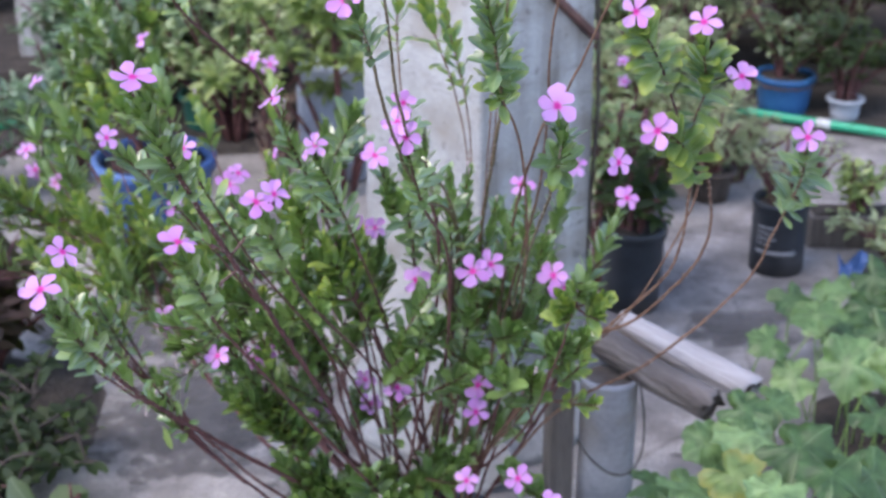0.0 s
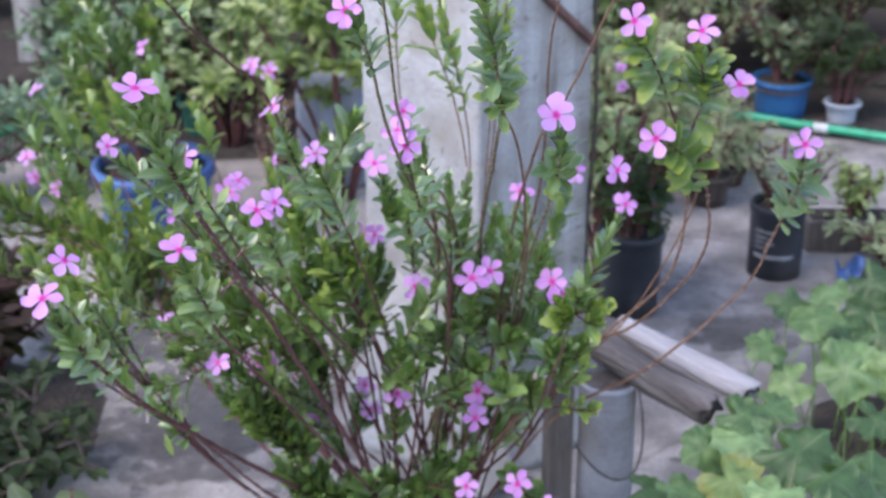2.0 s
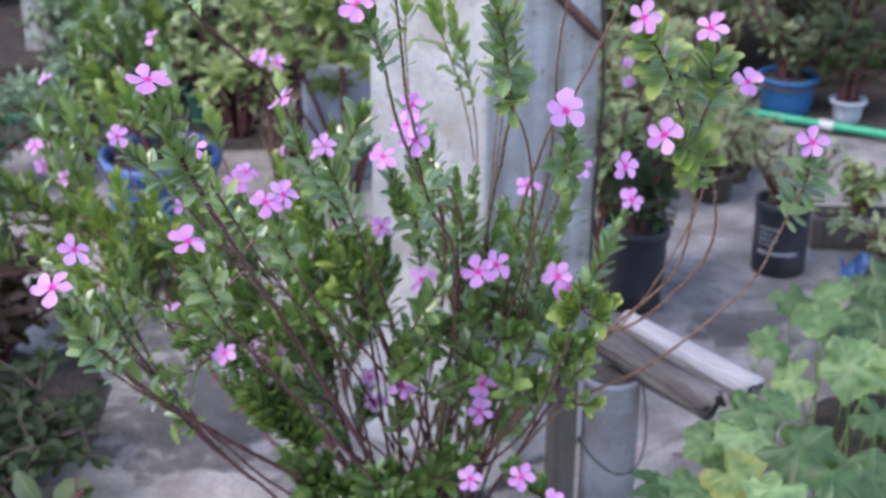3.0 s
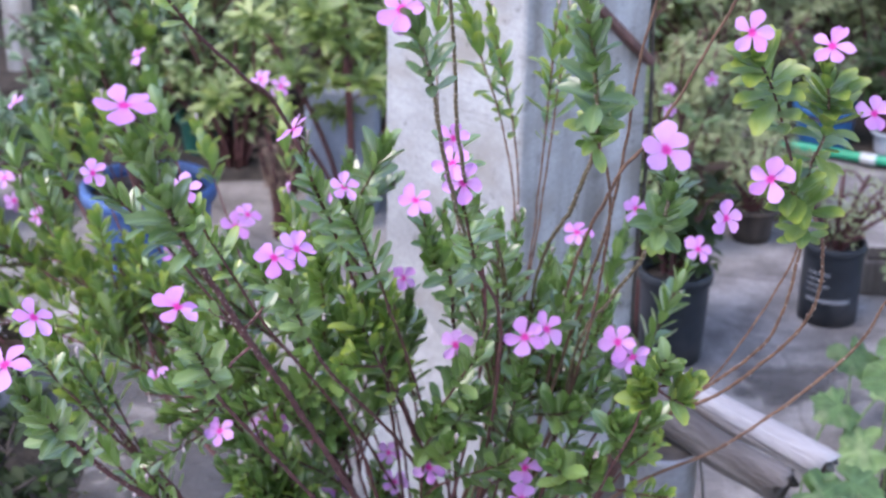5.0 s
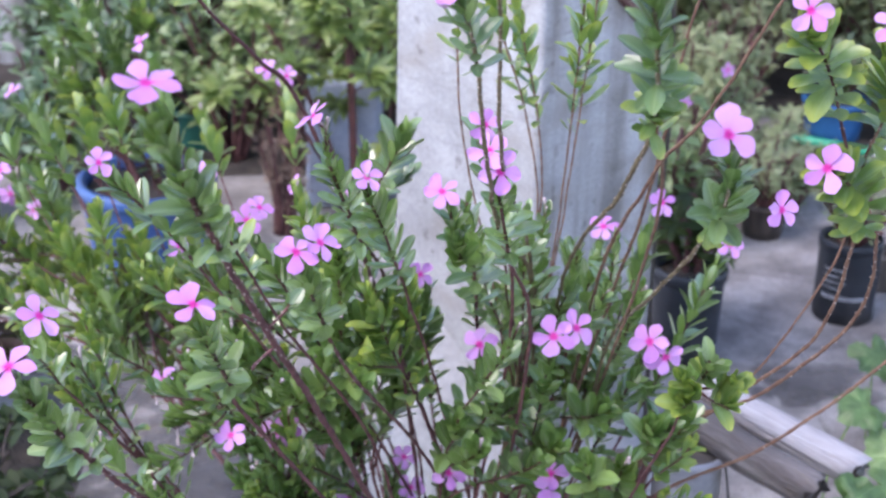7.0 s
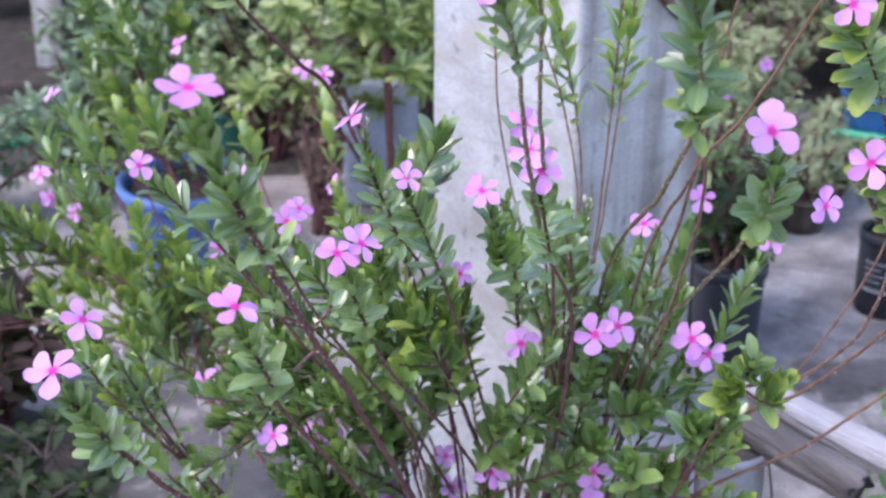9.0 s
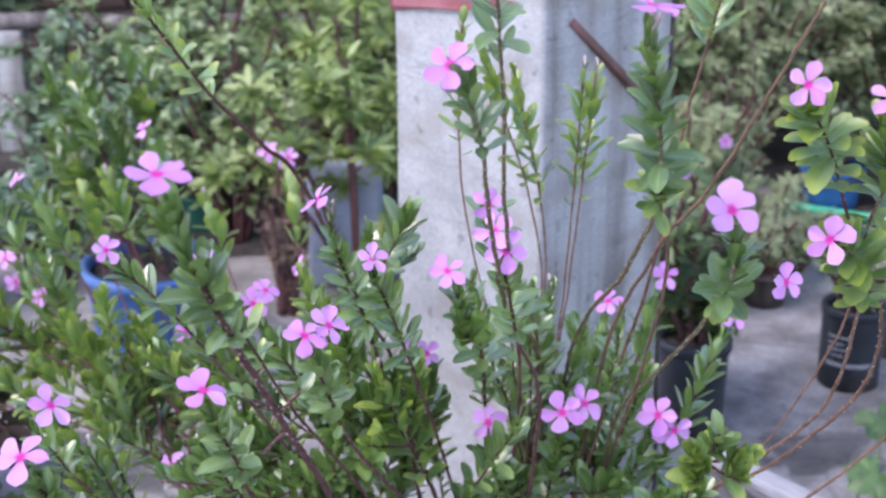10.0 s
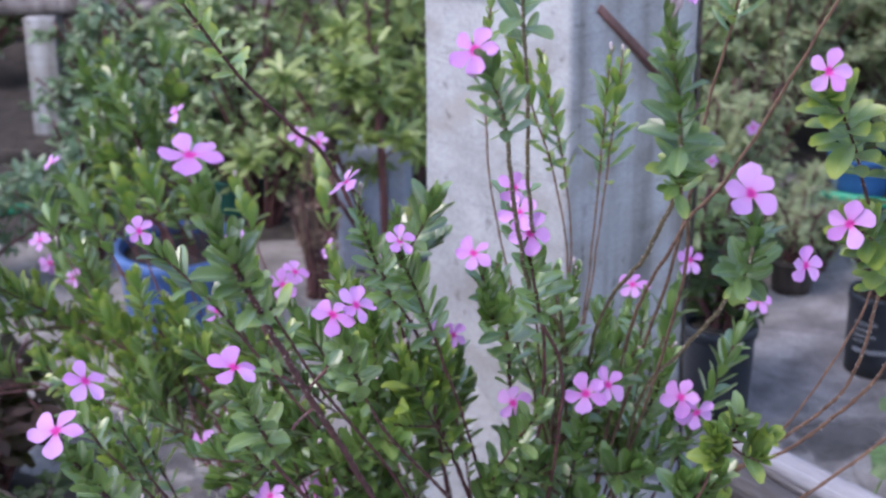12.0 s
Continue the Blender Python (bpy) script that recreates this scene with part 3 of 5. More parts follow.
        for s in (-1, 1):
            if rng.random() < 0.09 + 0.3 * max(0, f - 0.7):
                continue
            ahead = way * math.cos(open_up) + side * s * math.sin(open_up) + Vector((0, 0, rng.uniform(-0.12, 0.12) + 0.75 * (1 - abs(way.z))))
            up = way * math.sin(open_up) - side * s * math.cos(open_up) + Vector((0, 0, 0.25))
            m = frame_of(at, ahead, up) @ Matrix.Diagonal((grow, grow, grow, 1))
            kind = rng.randrange(3)
            if near and leaf_budget[0] > 0:
                leaf_budget[0] -= 1
                ob = new("leaf", BROAD_MESH[kind] if broad else LEAF_MESH[low if low and f > 0.7 else mat][kind])
                ob.parent = stem
                ob.matrix_local = m
            else:
                add_blade(bm, uv, LEAF_ROWS[kind], m)
                joined += 1
    if joined:
        tagged(part("leaves", bm, mat, bush), kind="stuff")
    else:
        bm.free()
    # slim pale buds at the tip
    top_way = (pts[-1] - pts[-3]).normalized()
    for k in range(rng.choice((0, 0, 1, 2)) if leafy > 0.05 else 0):
        bud = new("bud", BUD_MESH)
        bud.parent = bush
        s = rng.uniform(0.012, 0.022)
        bud.matrix_local = frame_of(pts[-1] - top_way * 0.004, (1, 0.3, 0), top_way + Vector((rng.uniform(-0.7, 0.7), rng.uniform(-0.7, 0.3), 0))) @ Matrix.Diagonal((s, s, s, 1))
    return stem


def spray(bush, flower, face, route=(), leafy=0.12, size=0.0178, **keys):
    """A shoot that ends in one flower at the given place."""
    bloom(bush, Vector(flower) - bush.location, face, size)
    tip = Vector(flower) - Vector(face).normalized() * 0.85 * size
    shoot(bush, tip, leafy if "near" in keys else 1.35 * leafy, route=route, **keys)


def pot(name, at, radius, height, mat, label, rim=0.008, taper=0.82, category="pot", fill=True):
    p = thing(name, at, label, category)
    bm = bmesh.new()
    w = 0.006
    lathe(bm, [(radius * taper, 0), (radius * (taper + 0.35 * (1 - taper)), height * 0.35), (radius * 0.985, height * 0.88), (radius * 0.99, height * 0.885), (radius + rim, height * 0.89), (radius + rim, height * 0.985), (radius + rim * 0.6, height), (radius - w, height), (radius - w, height * 0.9), (radius * taper - w, 0.012)], 44)
    part("body", bm, mat, p)
    if fill:
        bm = bmesh.new()
        lathe(bm, [(radius * 0.94 - w, height * 0.86), (radius * 0.965 - w, height * 0.9), (radius * 0.5, height * 0.94), (0.01, height * 0.96)], 28)
        for v in bm.verts:
            v.co.z += 0.006 * noise.noise(v.co * 40)
        part("soil", bm, SOIL, p)
    return p


pot("plant_pot", (-0.07, 1.84, 0), 0.13, 0.115, BLACK, "low dark plastic plant pot that holds the periwinkle", category="plant pot")
bush = thing("periwinkle_bush", (-0.07, 1.84, 0.10), "tall bushy pink periwinkle with long bare stems and glossy leaves", "flowering bush")
bush["crown"] = (0.0, -0.01, 0.0)

# main limbs, bare and brown, that fork low over the pot
for end in ((-0.36, 1.55, 0.52), (-0.28, 1.66, 0.54), (-0.20, 1.76, 0.52), (-0.10, 1.72, 0.44), (-0.02, 1.78, 0.47), (0.06, 1.80, 0.46), (-0.36, 1.92, 0.42), (-0.54, 2.13, 0.40), (-0.22, 1.90, 0.50), (-0.40, 1.74, 0.40), (0.12, 1.72, 0.46), (-0.46, 2.04, 0.35)):
    shoot(bush, end, 0.0, root=(-0.07 + 0.25 * (end[0] + 0.07), 1.83 + 0.2 * (end[1] - 1.83), 0.10), thick=0.0026)
    limbs.append(list(last_way))

# tall shoots that stand nearest the way: the flower, then the stem's course from low to high
spray(bush, (-0.245, 1.10, 1.038), (0.12, -0.3, 0.95), [(-0.183, 1.45, 0.622), (-0.209, 1.25, 0.823), (-0.226, 1.15, 0.936), (-0.240, 1.112, 1.003)], 0.135, near=True, spread=0.8, leaf=0.0275, step=0.0035, thick=0.0029, size=0.0185)
for at, way in (((-0.209, 1.255, 0.818), (0.5, -0.2, 0.75)), ((-0.209, 1.25, 0.823), (-0.6, -0.3, 0.6)), ((-0.206, 1.275, 0.798), (-0.3, -0.7, -0.1))):
    shoot(bush, Vector(at) + 0.03 * Vector(way).normalized(), 0.026, near=True, root=at, leaf=0.019, step=0.007, thick=0.0013)
spray(bush, (-0.398, 1.30, 0.762), (-0.1, -0.55, 0.85), [(-0.318, 1.52, 0.484), (-0.368, 1.37, 0.647), (-0.388, 1.31, 0.727)], 0.15, near=True, leaf=0.028, step=0.0044, thick=0.003, size=0.0205)
bloom(bush, Vector((-0.382, 1.33, 0.788)) - bush.location, (0.45, -0.45, 0.8), 0.0175)
spray(bush, (-0.275, 1.35, 0.79), (0.15, -0.3, 1), [(-0.247, 1.50, 0.591), (-0.258, 1.40, 0.697), (-0.268, 1.36, 0.753)], 0.12, near=True, leaf=0.027, step=0.0052, size=0.020)
spray(bush, (-0.094, 1.20, 1.071), (-0.15, -0.9, 0.4), [(-0.015, 1.74, 0.598), (-0.049, 1.50, 0.778), (-0.066, 1.32, 0.916), (-0.075, 1.23, 1.006), (-0.084, 1.205, 1.052)], 0.068, near=True, leaf=0.022, step=0.0040, size=0.0165, thick=0.0021, bark=STEM_OLIVE)
shoot(bush, (-0.070, 1.20, 1.15), 0.095, near=True, route=[(-0.009, 1.74, 0.604), (-0.053, 1.38, 0.885), (-0.062, 1.25, 1.018)], leaf=0.0235, step=0.006, thick=0.0021, bark=STEM_OLIVE)
spray(bush, (0.016, 1.17, 1.112), (0.05, -0.05, 1), [(0.015, 1.76, 0.595), (0.028, 1.34, 0.892), (0.031, 1.215, 0.993), (0.019, 1.18, 1.073)], 0.15, low=LEAF_YELLOW, near=True, spread=1.05, leaf=0.0235, step=0.0037, size=0.0175, thick=0.0021, bark=STEM_OLIVE)
shoot(bush, (0.032, 1.22, 0.984), 0.02, route=[(0.02, 1.80, 0.34), (0.066, 1.70, 0.57), (0.055, 1.35, 0.871)], bark=STEM_TAN)
spray(bush, (0.079, 1.24, 0.969), (0.0, -0.85, 0.6), [(0.022, 1.79, 0.36), (0.062, 1.68, 0.60), (0.073, 1.48, 0.745), (0.082, 1.275, 0.894), (0.085, 1.25, 0.932)], 0.105, low=LEAF_YELLOW, near=True, spread=1.05, leaf=0.024, step=0.0034, size=0.0185, thick=0.0021, bark=STEM_OLIVE)
bloom(bush, Vector((0.145, 1.37, 0.868)) - bush.location, (0.3, -0.8, 0.3), 0.014)

# the yellowing pair of shoots on arching bare stems
spray(bush, (0.186, 1.42, 0.882), (-0.3, -0.95, 0.25), [(0.095, 1.72, 0.43), (0.171, 1.65, 0.552), (0.226, 1.55, 0.677), (0.23, 1.48, 0.80), (0.221, 1.46, 0.845)], 0.095, mat=LEAF_YELLOW, near=True, broad=True, spread=1.25, leaf=0.034, step=0.0035, size=0.0185, bark=STEM_TAN)
spray(bush, (0.226, 1.44, 0.985), (0.0, -0.5, 0.9), [(0.11, 1.73, 0.45), (0.204, 1.65, 0.563), (0.258, 1.56, 0.687), (0.254, 1.50, 0.786), (0.228, 1.48, 0.855), (0.236, 1.47, 0.907)], 0.13, mat=LEAF_YELLOW, near=True, broad=True, spread=1.25, leaf=0.033, step=0.0037, size=0.0185, bark=STEM_TAN)
shoot(bush, (0.160, 1.42, 0.99), 0.10, LEAF_YELLOW, near=True, broad=True, spread=1.25, root=(0.224, 1.48, 0.845), route=[(0.204, 1.46, 0.898), (0.182, 1.44, 0.955)], leaf=0.033, step=0.0044, thick=0.0016)
bloom(bush, Vector((0.158, 1.41, 1.003)) - bush.location, (-0.2, -0.9, 0.3), 0.0165)
bloom(bush, Vector((0.268, 1.45, 0.928)) - bush.location, (0.35, -0.8, 0.45), 0.015)
spray(bush, (0.358, 1.54, 0.832), (0.1, -1, 0.45), [(0.098, 1.76, 0.348), (0.226, 1.70, 0.475), (0.321, 1.65, 0.602), (0.344, 1.60, 0.697), (0.363, 1.57, 0.778)], 0.115, near=True, spread=1.25, leaf=0.033, step=0.0043, size=0.0185, bark=STEM_TAN)
shoot(bush, (0.26, 1.60, 0.79), 0.0, route=[(0.11, 1.75, 0.42), (0.19, 1.69, 0.54), (0.25, 1.63, 0.70)], bark=STEM_TAN, thick=0.0015)

# the rosette with yellow leaf edges
for x, y, z, w in ((0.120, 1.455, 0.700, (0.0, -0.4, 0.9)), (0.100, 1.46, 0.680, (-0.7, -0.5, 0.45)), (0.142, 1.46, 0.678, (0.7, -0.5, 0.45)), (0.102, 1.45, 0.660, (-0.6, -0.8, 0.0)), (0.138, 1.45, 0.660, (0.6, -0.8, 0.0))):
    shoot(bush, (x, y, z), 0.036, LEAF if w[2] > 0.7 else LEAF_YELLOW, near=True, root=(0.118, 1.49, 0.655), leaf=0.029, end_way=w, step=0.0034, thick=0.0013)
shoot(bush, (0.119, 1.48, 0.675), 0.0, route=[(0.06, 1.70, 0.36), (0.10, 1.58, 0.53)], thick=0.002)
for x, y, z in ((0.145, 1.62, 0.53), (0.155, 1.60, 0.47), (0.12, 1.63, 0.46)):
    shoot(bush, (x, y, z), 0.07, LEAF_YELLOW, root=(0.10, 1.66, 0.44), leaf=0.025, step=0.007, thick=0.0013)

# shoots of the middle, each with its flowers
spray(bush, (-0.063, 1.68, 0.594), (-0.1, -0.85, 0.5), [(-0.065, 1.76, 0.33)], 0.15, size=0.0195)
spray(bush, (0.006, 1.64, 0.625), (-0.1, -0.85, 0.6), [(-0.02, 1.75, 0.36)], 0.15, size=0.0205)
bloom(bush, Vector((0.027, 1.645, 0.632)) - bush.location, (0.25, -0.75, 0.65), 0.019)
spray(bush, (0.103, 1.69, 0.597), (-0.3, -0.85, 0.55), [(0.03, 1.76, 0.35)], 0.15, size=0.021)
bloom(bush, Vector((0.119, 1.685, 0.583)) - bush.location, (0.3, -0.9, 0.25), 0.0205)
spray(bush, (-0.144, 1.91, 0.56), (0.1, -0.85, 0.45), [(-0.105, 1.88, 0.34)], 0.13)
bloom(bush, Vector((-0.128, 1.905, 0.563)) - bush.location, (0.4, -0.8, 0.5), 0.016)
spray(bush, (0.066, 1.85, 0.65), (-0.1, -0.65, 0.75), [(0.0, 1.83, 0.38), (0.045, 1.84, 0.55)], 0.16)
spray(bush, (-0.211, 1.584, 0.856), (-0.8, -0.1, 0.75), [(-0.148, 1.75, 0.579), (-0.180, 1.65, 0.723), (-0.199, 1.59, 0.813)], 0.15, leaf=0.027)
spray(bush, (-0.206, 1.40, 0.812), (0.15, -0.55, 0.85), [(-0.10, 1.74, 0.40), (-0.177, 1.52, 0.649), (-0.195, 1.42, 0.763)], 0.13, near=True, leaf=0.028, step=0.0052, size=0.0175)
bloom(bush, Vector((-0.187, 1.395, 0.822)) - bush.location, (0.45, -0.4, 0.85), 0.0155)
spray(bush, (-0.300, 1.78, 0.675), (0.25, -0.55, 0.7), [(-0.15, 1.80, 0.38), (-0.25, 1.79, 0.57)], 0.12)
bloom(bush, Vector((-0.286, 1.775, 0.692)) - bush.location, (0.5, -0.4, 0.7), 0.016)
spray(bush, (-0.056, 1.37, 0.892), (0.15, -0.85, 0.35), [(-0.02, 1.60, 0.62), (-0.045, 1.45, 0.79)], 0.10, leaf=0.028, size=0.016)
bloom(bush, Vector((-0.064, 1.375, 0.905)) - bush.location, (-0.4, -0.8, 0.4), 0.0155)
spray(bush, (-0.100, 1.56, 0.80), (-0.3, -0.6, 0.7), [(-0.067, 1.70, 0.629), (-0.084, 1.60, 0.723)], 0.19, size=0.0165)
spray(bush, (-0.066, 1.52, 0.874), (0.1, -0.9, 0.2), [(-0.035, 1.66, 0.60), (-0.058, 1.56, 0.80)], 0.06, size=0.0145)
spray(bush, (0.206, 1.88, 0.62), (0.05, -0.9, 0.5), [(0.05, 1.83, 0.30), (0.14, 1.86, 0.47)], 0.15, leaf=0.031)
spray(bush, (0.145, 1.99, 0.623), (0.2, -0.8, 0.4), [(0.03, 1.87, 0.32), (0.11, 1.96, 0.52)], 0.14)
spray(bush, (-0.163, 1.55, 0.815), (0.2, -0.5, 0.6), [(-0.08, 1.75, 0.42), (-0.13, 1.64, 0.66)], 0.12, size=0.015)
spray(bush, (-0.223, 2.01, 0.627), (-0.3, -0.6, 0.7), [(-0.13, 1.90, 0.35)], 0.13, size=0.015)
spray(bush, (-0.295, 2.14, 0.574), (-0.6, -0.3, 0.6), [(-0.15, 1.92, 0.30)], 0.12, size=0.014)
spray(bush, (-0.287, 1.46, 0.844), (0.1, -0.6, 0.8), [(-0.16, 1.70, 0.45), (-0.24, 1.55, 0.68)], 0.09, mat=LEAF_YELLOW, size=0.0145)
spray(bush, (-0.090, 1.723, 0.421), (0.05, -0.85, 0.5), (), 0.10)
spray(bush, (0.013, 1.685, 0.447), (-0.1, -0.9, 0.45), (), 0.10, size=0.019)
bloom(bush, Vector((0.011, 1.676, 0.414)) - bush.location, (0.1, -0.9, 0.3), 0.019)
spray(bush, (-0.197, 1.772, 0.359), (0.1, -0.85, 0.5), (), 0.10)
spray(bush, (0.0, 1.66, 0.323), (0.0, -0.85, 0.55), (), 0.08, size=0.0175)
spray(bush, (0.064, 1.64, 0.34), (0.1, -0.85, 0.5), (), 0.08, size=0.0185)
spray(bush, (0.106, 1.63, 0.31), (0.2, -0.8, 0.5), (), 0.08, size=0.0175)
spray(bush, (-0.142, 1.853, 0.359), (0.3, -0.7, 0.4), (), 0.10, size=0.016)
spray(bush, (-0.133, 1.814, 0.343), (0.2, -0.7, 0.5), (), 0.10, size=0.016)
spray(bush, (-0.268, 1.738, 0.456), (0.3, -0.7, 0.5), [(-0.17, 1.83, 0.25)], 0.12)
bloom(bush, Vector((-0.256, 1.733, 0.461)) - bush.location, (0.6, -0.6, 0.5), 0.016)
spray(bush, (-0.300, 1.634, 0.512), (-0.3, -0.6, 0.7), [(-0.17, 1.76, 0.30)], 0.12, size=0.0155)
spray(bush, (-0.395, 1.78, 0.489), (-0.3, -0.7, 0.6), [(-0.22, 1.83, 0.27)], 0.12, size=0.0165)
spray(bush, (-0.380, 1.955, 0.525), (0.1, -0.8, 0.5), [(-0.19, 1.90, 0.27), (-0.30, 1.93, 0.42)], 0.12, mat=LEAF_YELLOW, size=0.0185)
spray(bush, (-0.394, 1.90, 0.591), (0.4, -0.6, 0.7), [(-0.20, 1.87, 0.30), (-0.32, 1.89, 0.48)], 0.12, mat=LEAF_YELLOW, size=0.0165)
spray(bush, (-0.60, 2.33, 0.345), (0.0, -0.85, 0.5), [(-0.30, 2.05, 0.22)], 0.14, mat=LEAF_YELLOW, size=0.0185)
spray(bush, (-0.715, 2.302, 0.519), (-0.2, -0.7, 0.6), [(-0.35, 2.05, 0.27)], 0.16, mat=LEAF_YELLOW, size=0.0165)
spray(bush, (-0.70, 2.29, 0.49), (0.3, -0.7, 0.5), [(-0.34, 2.05, 0.25)], 0.16, mat=LEAF_YELLOW, size=0.016)
spray(bush, (-0.643, 2.20, 0.505), (-0.2, -0.8, 0.4), [(-0.32, 2.02, 0.27)], 0.16, mat=LEAF_YELLOW, size=0.014)
spray(bush, (-0.402, 1.607, 0.80), (0.3, -0.7, 0.5), [(-0.2, 1.75, 0.42), (-0.33, 1.66, 0.68)], 0.10, size=0.0135)

# tall shoots at the back, towards the blue pot
spray(bush, (-0.655, 2.20, 0.667), (-0.7, -0.3, 0.65), [(-0.30, 2.0, 0.28), (-0.50, 2.10, 0.46)], 0.10, leaf=0.036, step=0.0075, size=0.016)
spray(bush, (-0.490, 2.20, 0.735), (-0.6, -0.3, 0.75), [(-0.26, 1.98, 0.32), (-0.40, 2.10, 0.54)], 0.11, leaf=0.036, step=0.0075, size=0.0165)
spray(bush, (-0.345, 2.50, 0.601), (0.1, -0.7, 0.6), [(-0.20, 2.05, 0.30), (-0.30, 2.30, 0.46)], 0.12, mat=LEAF_YELLOW, leaf=0.036, step=0.0085, size=0.0175)
bloom(bush, Vector((-0.375, 2.50, 0.612)) - bush.location, (-0.3, -0.7, 0.5), 0.0165)
shoot(bush, (-0.625, 2.20, 0.612), 0.10, route=[(-0.30, 2.0, 0.27), (-0.48, 2.10, 0.43)], leaf=0.036, step=0.0075)
for at in ((-0.552, 2.24, 0.66), (-0.60, 2.30, 0.62), (-0.43, 2.26, 0.62), (-0.70, 2.26, 0.60)):
    shoot(bush, at, 0.10, LEAF_YELLOW if at[0] > -0.62 else LEAF, route=[(-0.28, 2.0, 0.28), (0.8 * at[0], 2.12, 0.45)], leaf=0.036, step=0.008)

# leafy shoots that lean out over the open floor
for at in ((-0.504, 1.72, 0.60), (-0.46, 1.73, 0.585), (-0.486, 1.70, 0.54), (-0.53, 1.76, 0.57)):
    shoot(bush, at, 0.14, LEAF_YELLOW, leaf=0.031, step=0.0075, thick=0.0016)

# short leafy shoots before the blue pot
for at in ((-0.539, 2.12, 0.545), (-0.488, 2.12, 0.54), (-0.441, 2.12, 0.50), (-0.591, 2.12, 0.51), (-0.572, 2.12, 0.47), (-0.513, 2.12, 0.49), (-0.471, 2.12, 0.47), (-0.62, 2.08, 0.47)):
    shoot(bush, at, 0.09, LEAF_YELLOW, leaf=0.034, step=0.007, thick=0.0016)

# slim leafy shoots before the pillar, with no flower
for at in ((-0.055, 1.72, 0.77), (-0.022, 1.68, 0.735), (0.0, 1.76, 0.70), (0.034, 1.74, 0.67), (-0.078, 1.75, 0.715), (0.072, 1.78, 0.67), (0.055, 1.66, 0.665), (-0.03, 1.60, 0.655), (0.095, 1.72, 0.64)):
    shoot(bush, at, rng.uniform(0.15, 0.21), leaf=0.030, step=0.0085, thick=0.0014)

# long bare branches
shoot(bush, (0.144, 1.32, 1.082), 0.0, route=[(0.050, 1.76, 0.602), (0.074, 1.55, 0.82), (0.100, 1.44, 0.918)], bark=STEM_TAN, thick=0.0022)
shoot(bush, (0.098, 1.41, 1.085), 0.075, LEAF_YELLOW, leaf=0.028, step=0.0055, route=[(0.06, 1.78, 0.56), (0.084, 1.70, 0.716), (0.085, 1.56, 0.863), (0.085, 1.48, 0.964)], bark=STEM_TAN)
shoot(bush, (-0.331, 1.45, 1.062), 0.16, LEAF_YELLOW, route=[(-0.12, 1.80, 0.45), (-0.225, 1.70, 0.806), (-0.26, 1.62, 0.892), (-0.291, 1.55, 0.957)], thick=0.0026, leaf=0.026, step=0.013)
for tip, low in (((-0.088, 1.85, 0.95), (-0.087, 1.88, 0.751)), ((-0.068, 1.85, 0.92), (-0.005, 1.88, 0.682)), ((-0.037, 1.85, 0.90), (0.0, 1.88, 0.688)), ((0.046, 1.85, 0.90), (0.015, 1.88, 0.562)), ((0.034, 1.85, 0.90), (0.014, 1.88, 0.57))):
    shoot(bush, tip, 0.16, LEAF_YELLOW, route=[(-0.02, 1.85, 0.40), low], bark=STEM_TAN, leaf=0.032, step=0.0125, thick=0.0017)
for tip in ((-0.44, 1.50, 0.60), (-0.42, 1.60, 0.52), (-0.46, 1.70, 0.55), (-0.36, 1.55, 0.50), (-0.48, 1.85, 0.50), (-0.50, 1.66, 0.60), (-0.40, 1.72, 0.44)):
    shoot(bush, tip, 0.085, leaf=0.027)
yellow = blade_mesh("leaf", LEAF_LIME, 0.03, 0.008, 0.2, 0.3, 0.5)
withered = new("leaf", yellow)
withered.parent = bush
withered.matrix_local = frame_of(Vector((-0.348, 1.53, 0.475)) - bush.location, (0.25, -0.2, -1), (0, -1, 0.2))

# branches that fork into leafy shoots with no flower
def branch(bush, tip, count, spread, root=None, **keys):
    """One main stem and the side shoots that leave it below its leaves."""
    shoot(bush, tip, rng.uniform(0.12, 0.19), leaf=rng.uniform(0.032, 0.039), step=0.0072, thick=0.0017, root=root, **keys)
    main = list(last_way)
    for k in range(count):
        at = bush.location + main[int(len(main) * rng.uniform(0.45, 0.68))]
        off = Vector((rng.uniform(-1, 1) * spread[0], rng.uniform(-1, 1) * spread[1], rng.uniform(-1, 0.5) * spread[2]))
        shoot(bush, Vector(tip) + off, rng.uniform(0.10, 0.17), root=at, leaf=rng.uniform(0.032, 0.039), step=0.0072, thick=0.0014, **keys)


for i in range(6):
    x = -0.02 + 0.026 * i
    branch(bush, (x, rng.uniform(1.78, 1.96), 0.60 - 0.7 * abs(x - 0.02) - rng.uniform(0, 0.08)), 2, (0.05, 0.06, 0.10))
for i in range(13):
    x = -0.15 - 0.27 * (i + rng.random()) / 13
    top = 0.76 + 0.9 * (x + 0.18) if x < -0.18 else 0.70
    branch(bush, (x, rng.uniform(1.62, 2.0), max(top, 0.56) - rng.uniform(0.0, 0.14)), 3, (0.06, 0.08, 0.13), mat=LEAF_YELLOW if i % 4 == 0 else LEAF)
for i in range(12):
    shoot(bush, (-0.08 + 0.02 * i, rng.uniform(1.60, 1.67), rng.uniform(0.49, 0.56)), rng.uniform(0.08, 0.12), leaf=rng.uniform(0.031, 0.036), step=0.0062, thick=0.0014)
for i in range(12):
    branch(bush, (-0.23 + 0.018 * i, rng.uniform(1.66, 1.76), rng.uniform(0.25, 0.35)), 2, (0.04, 0.04, 0.06), root=(-0.12, 1.78, 0.12))
for i in range(4):
    branch(bush, (-0.04 + 0.04 * i, rng.uniform(1.86, 1.95), rng.uniform(0.28, 0.34)), 2, (0.04, 0.05, 0.08))
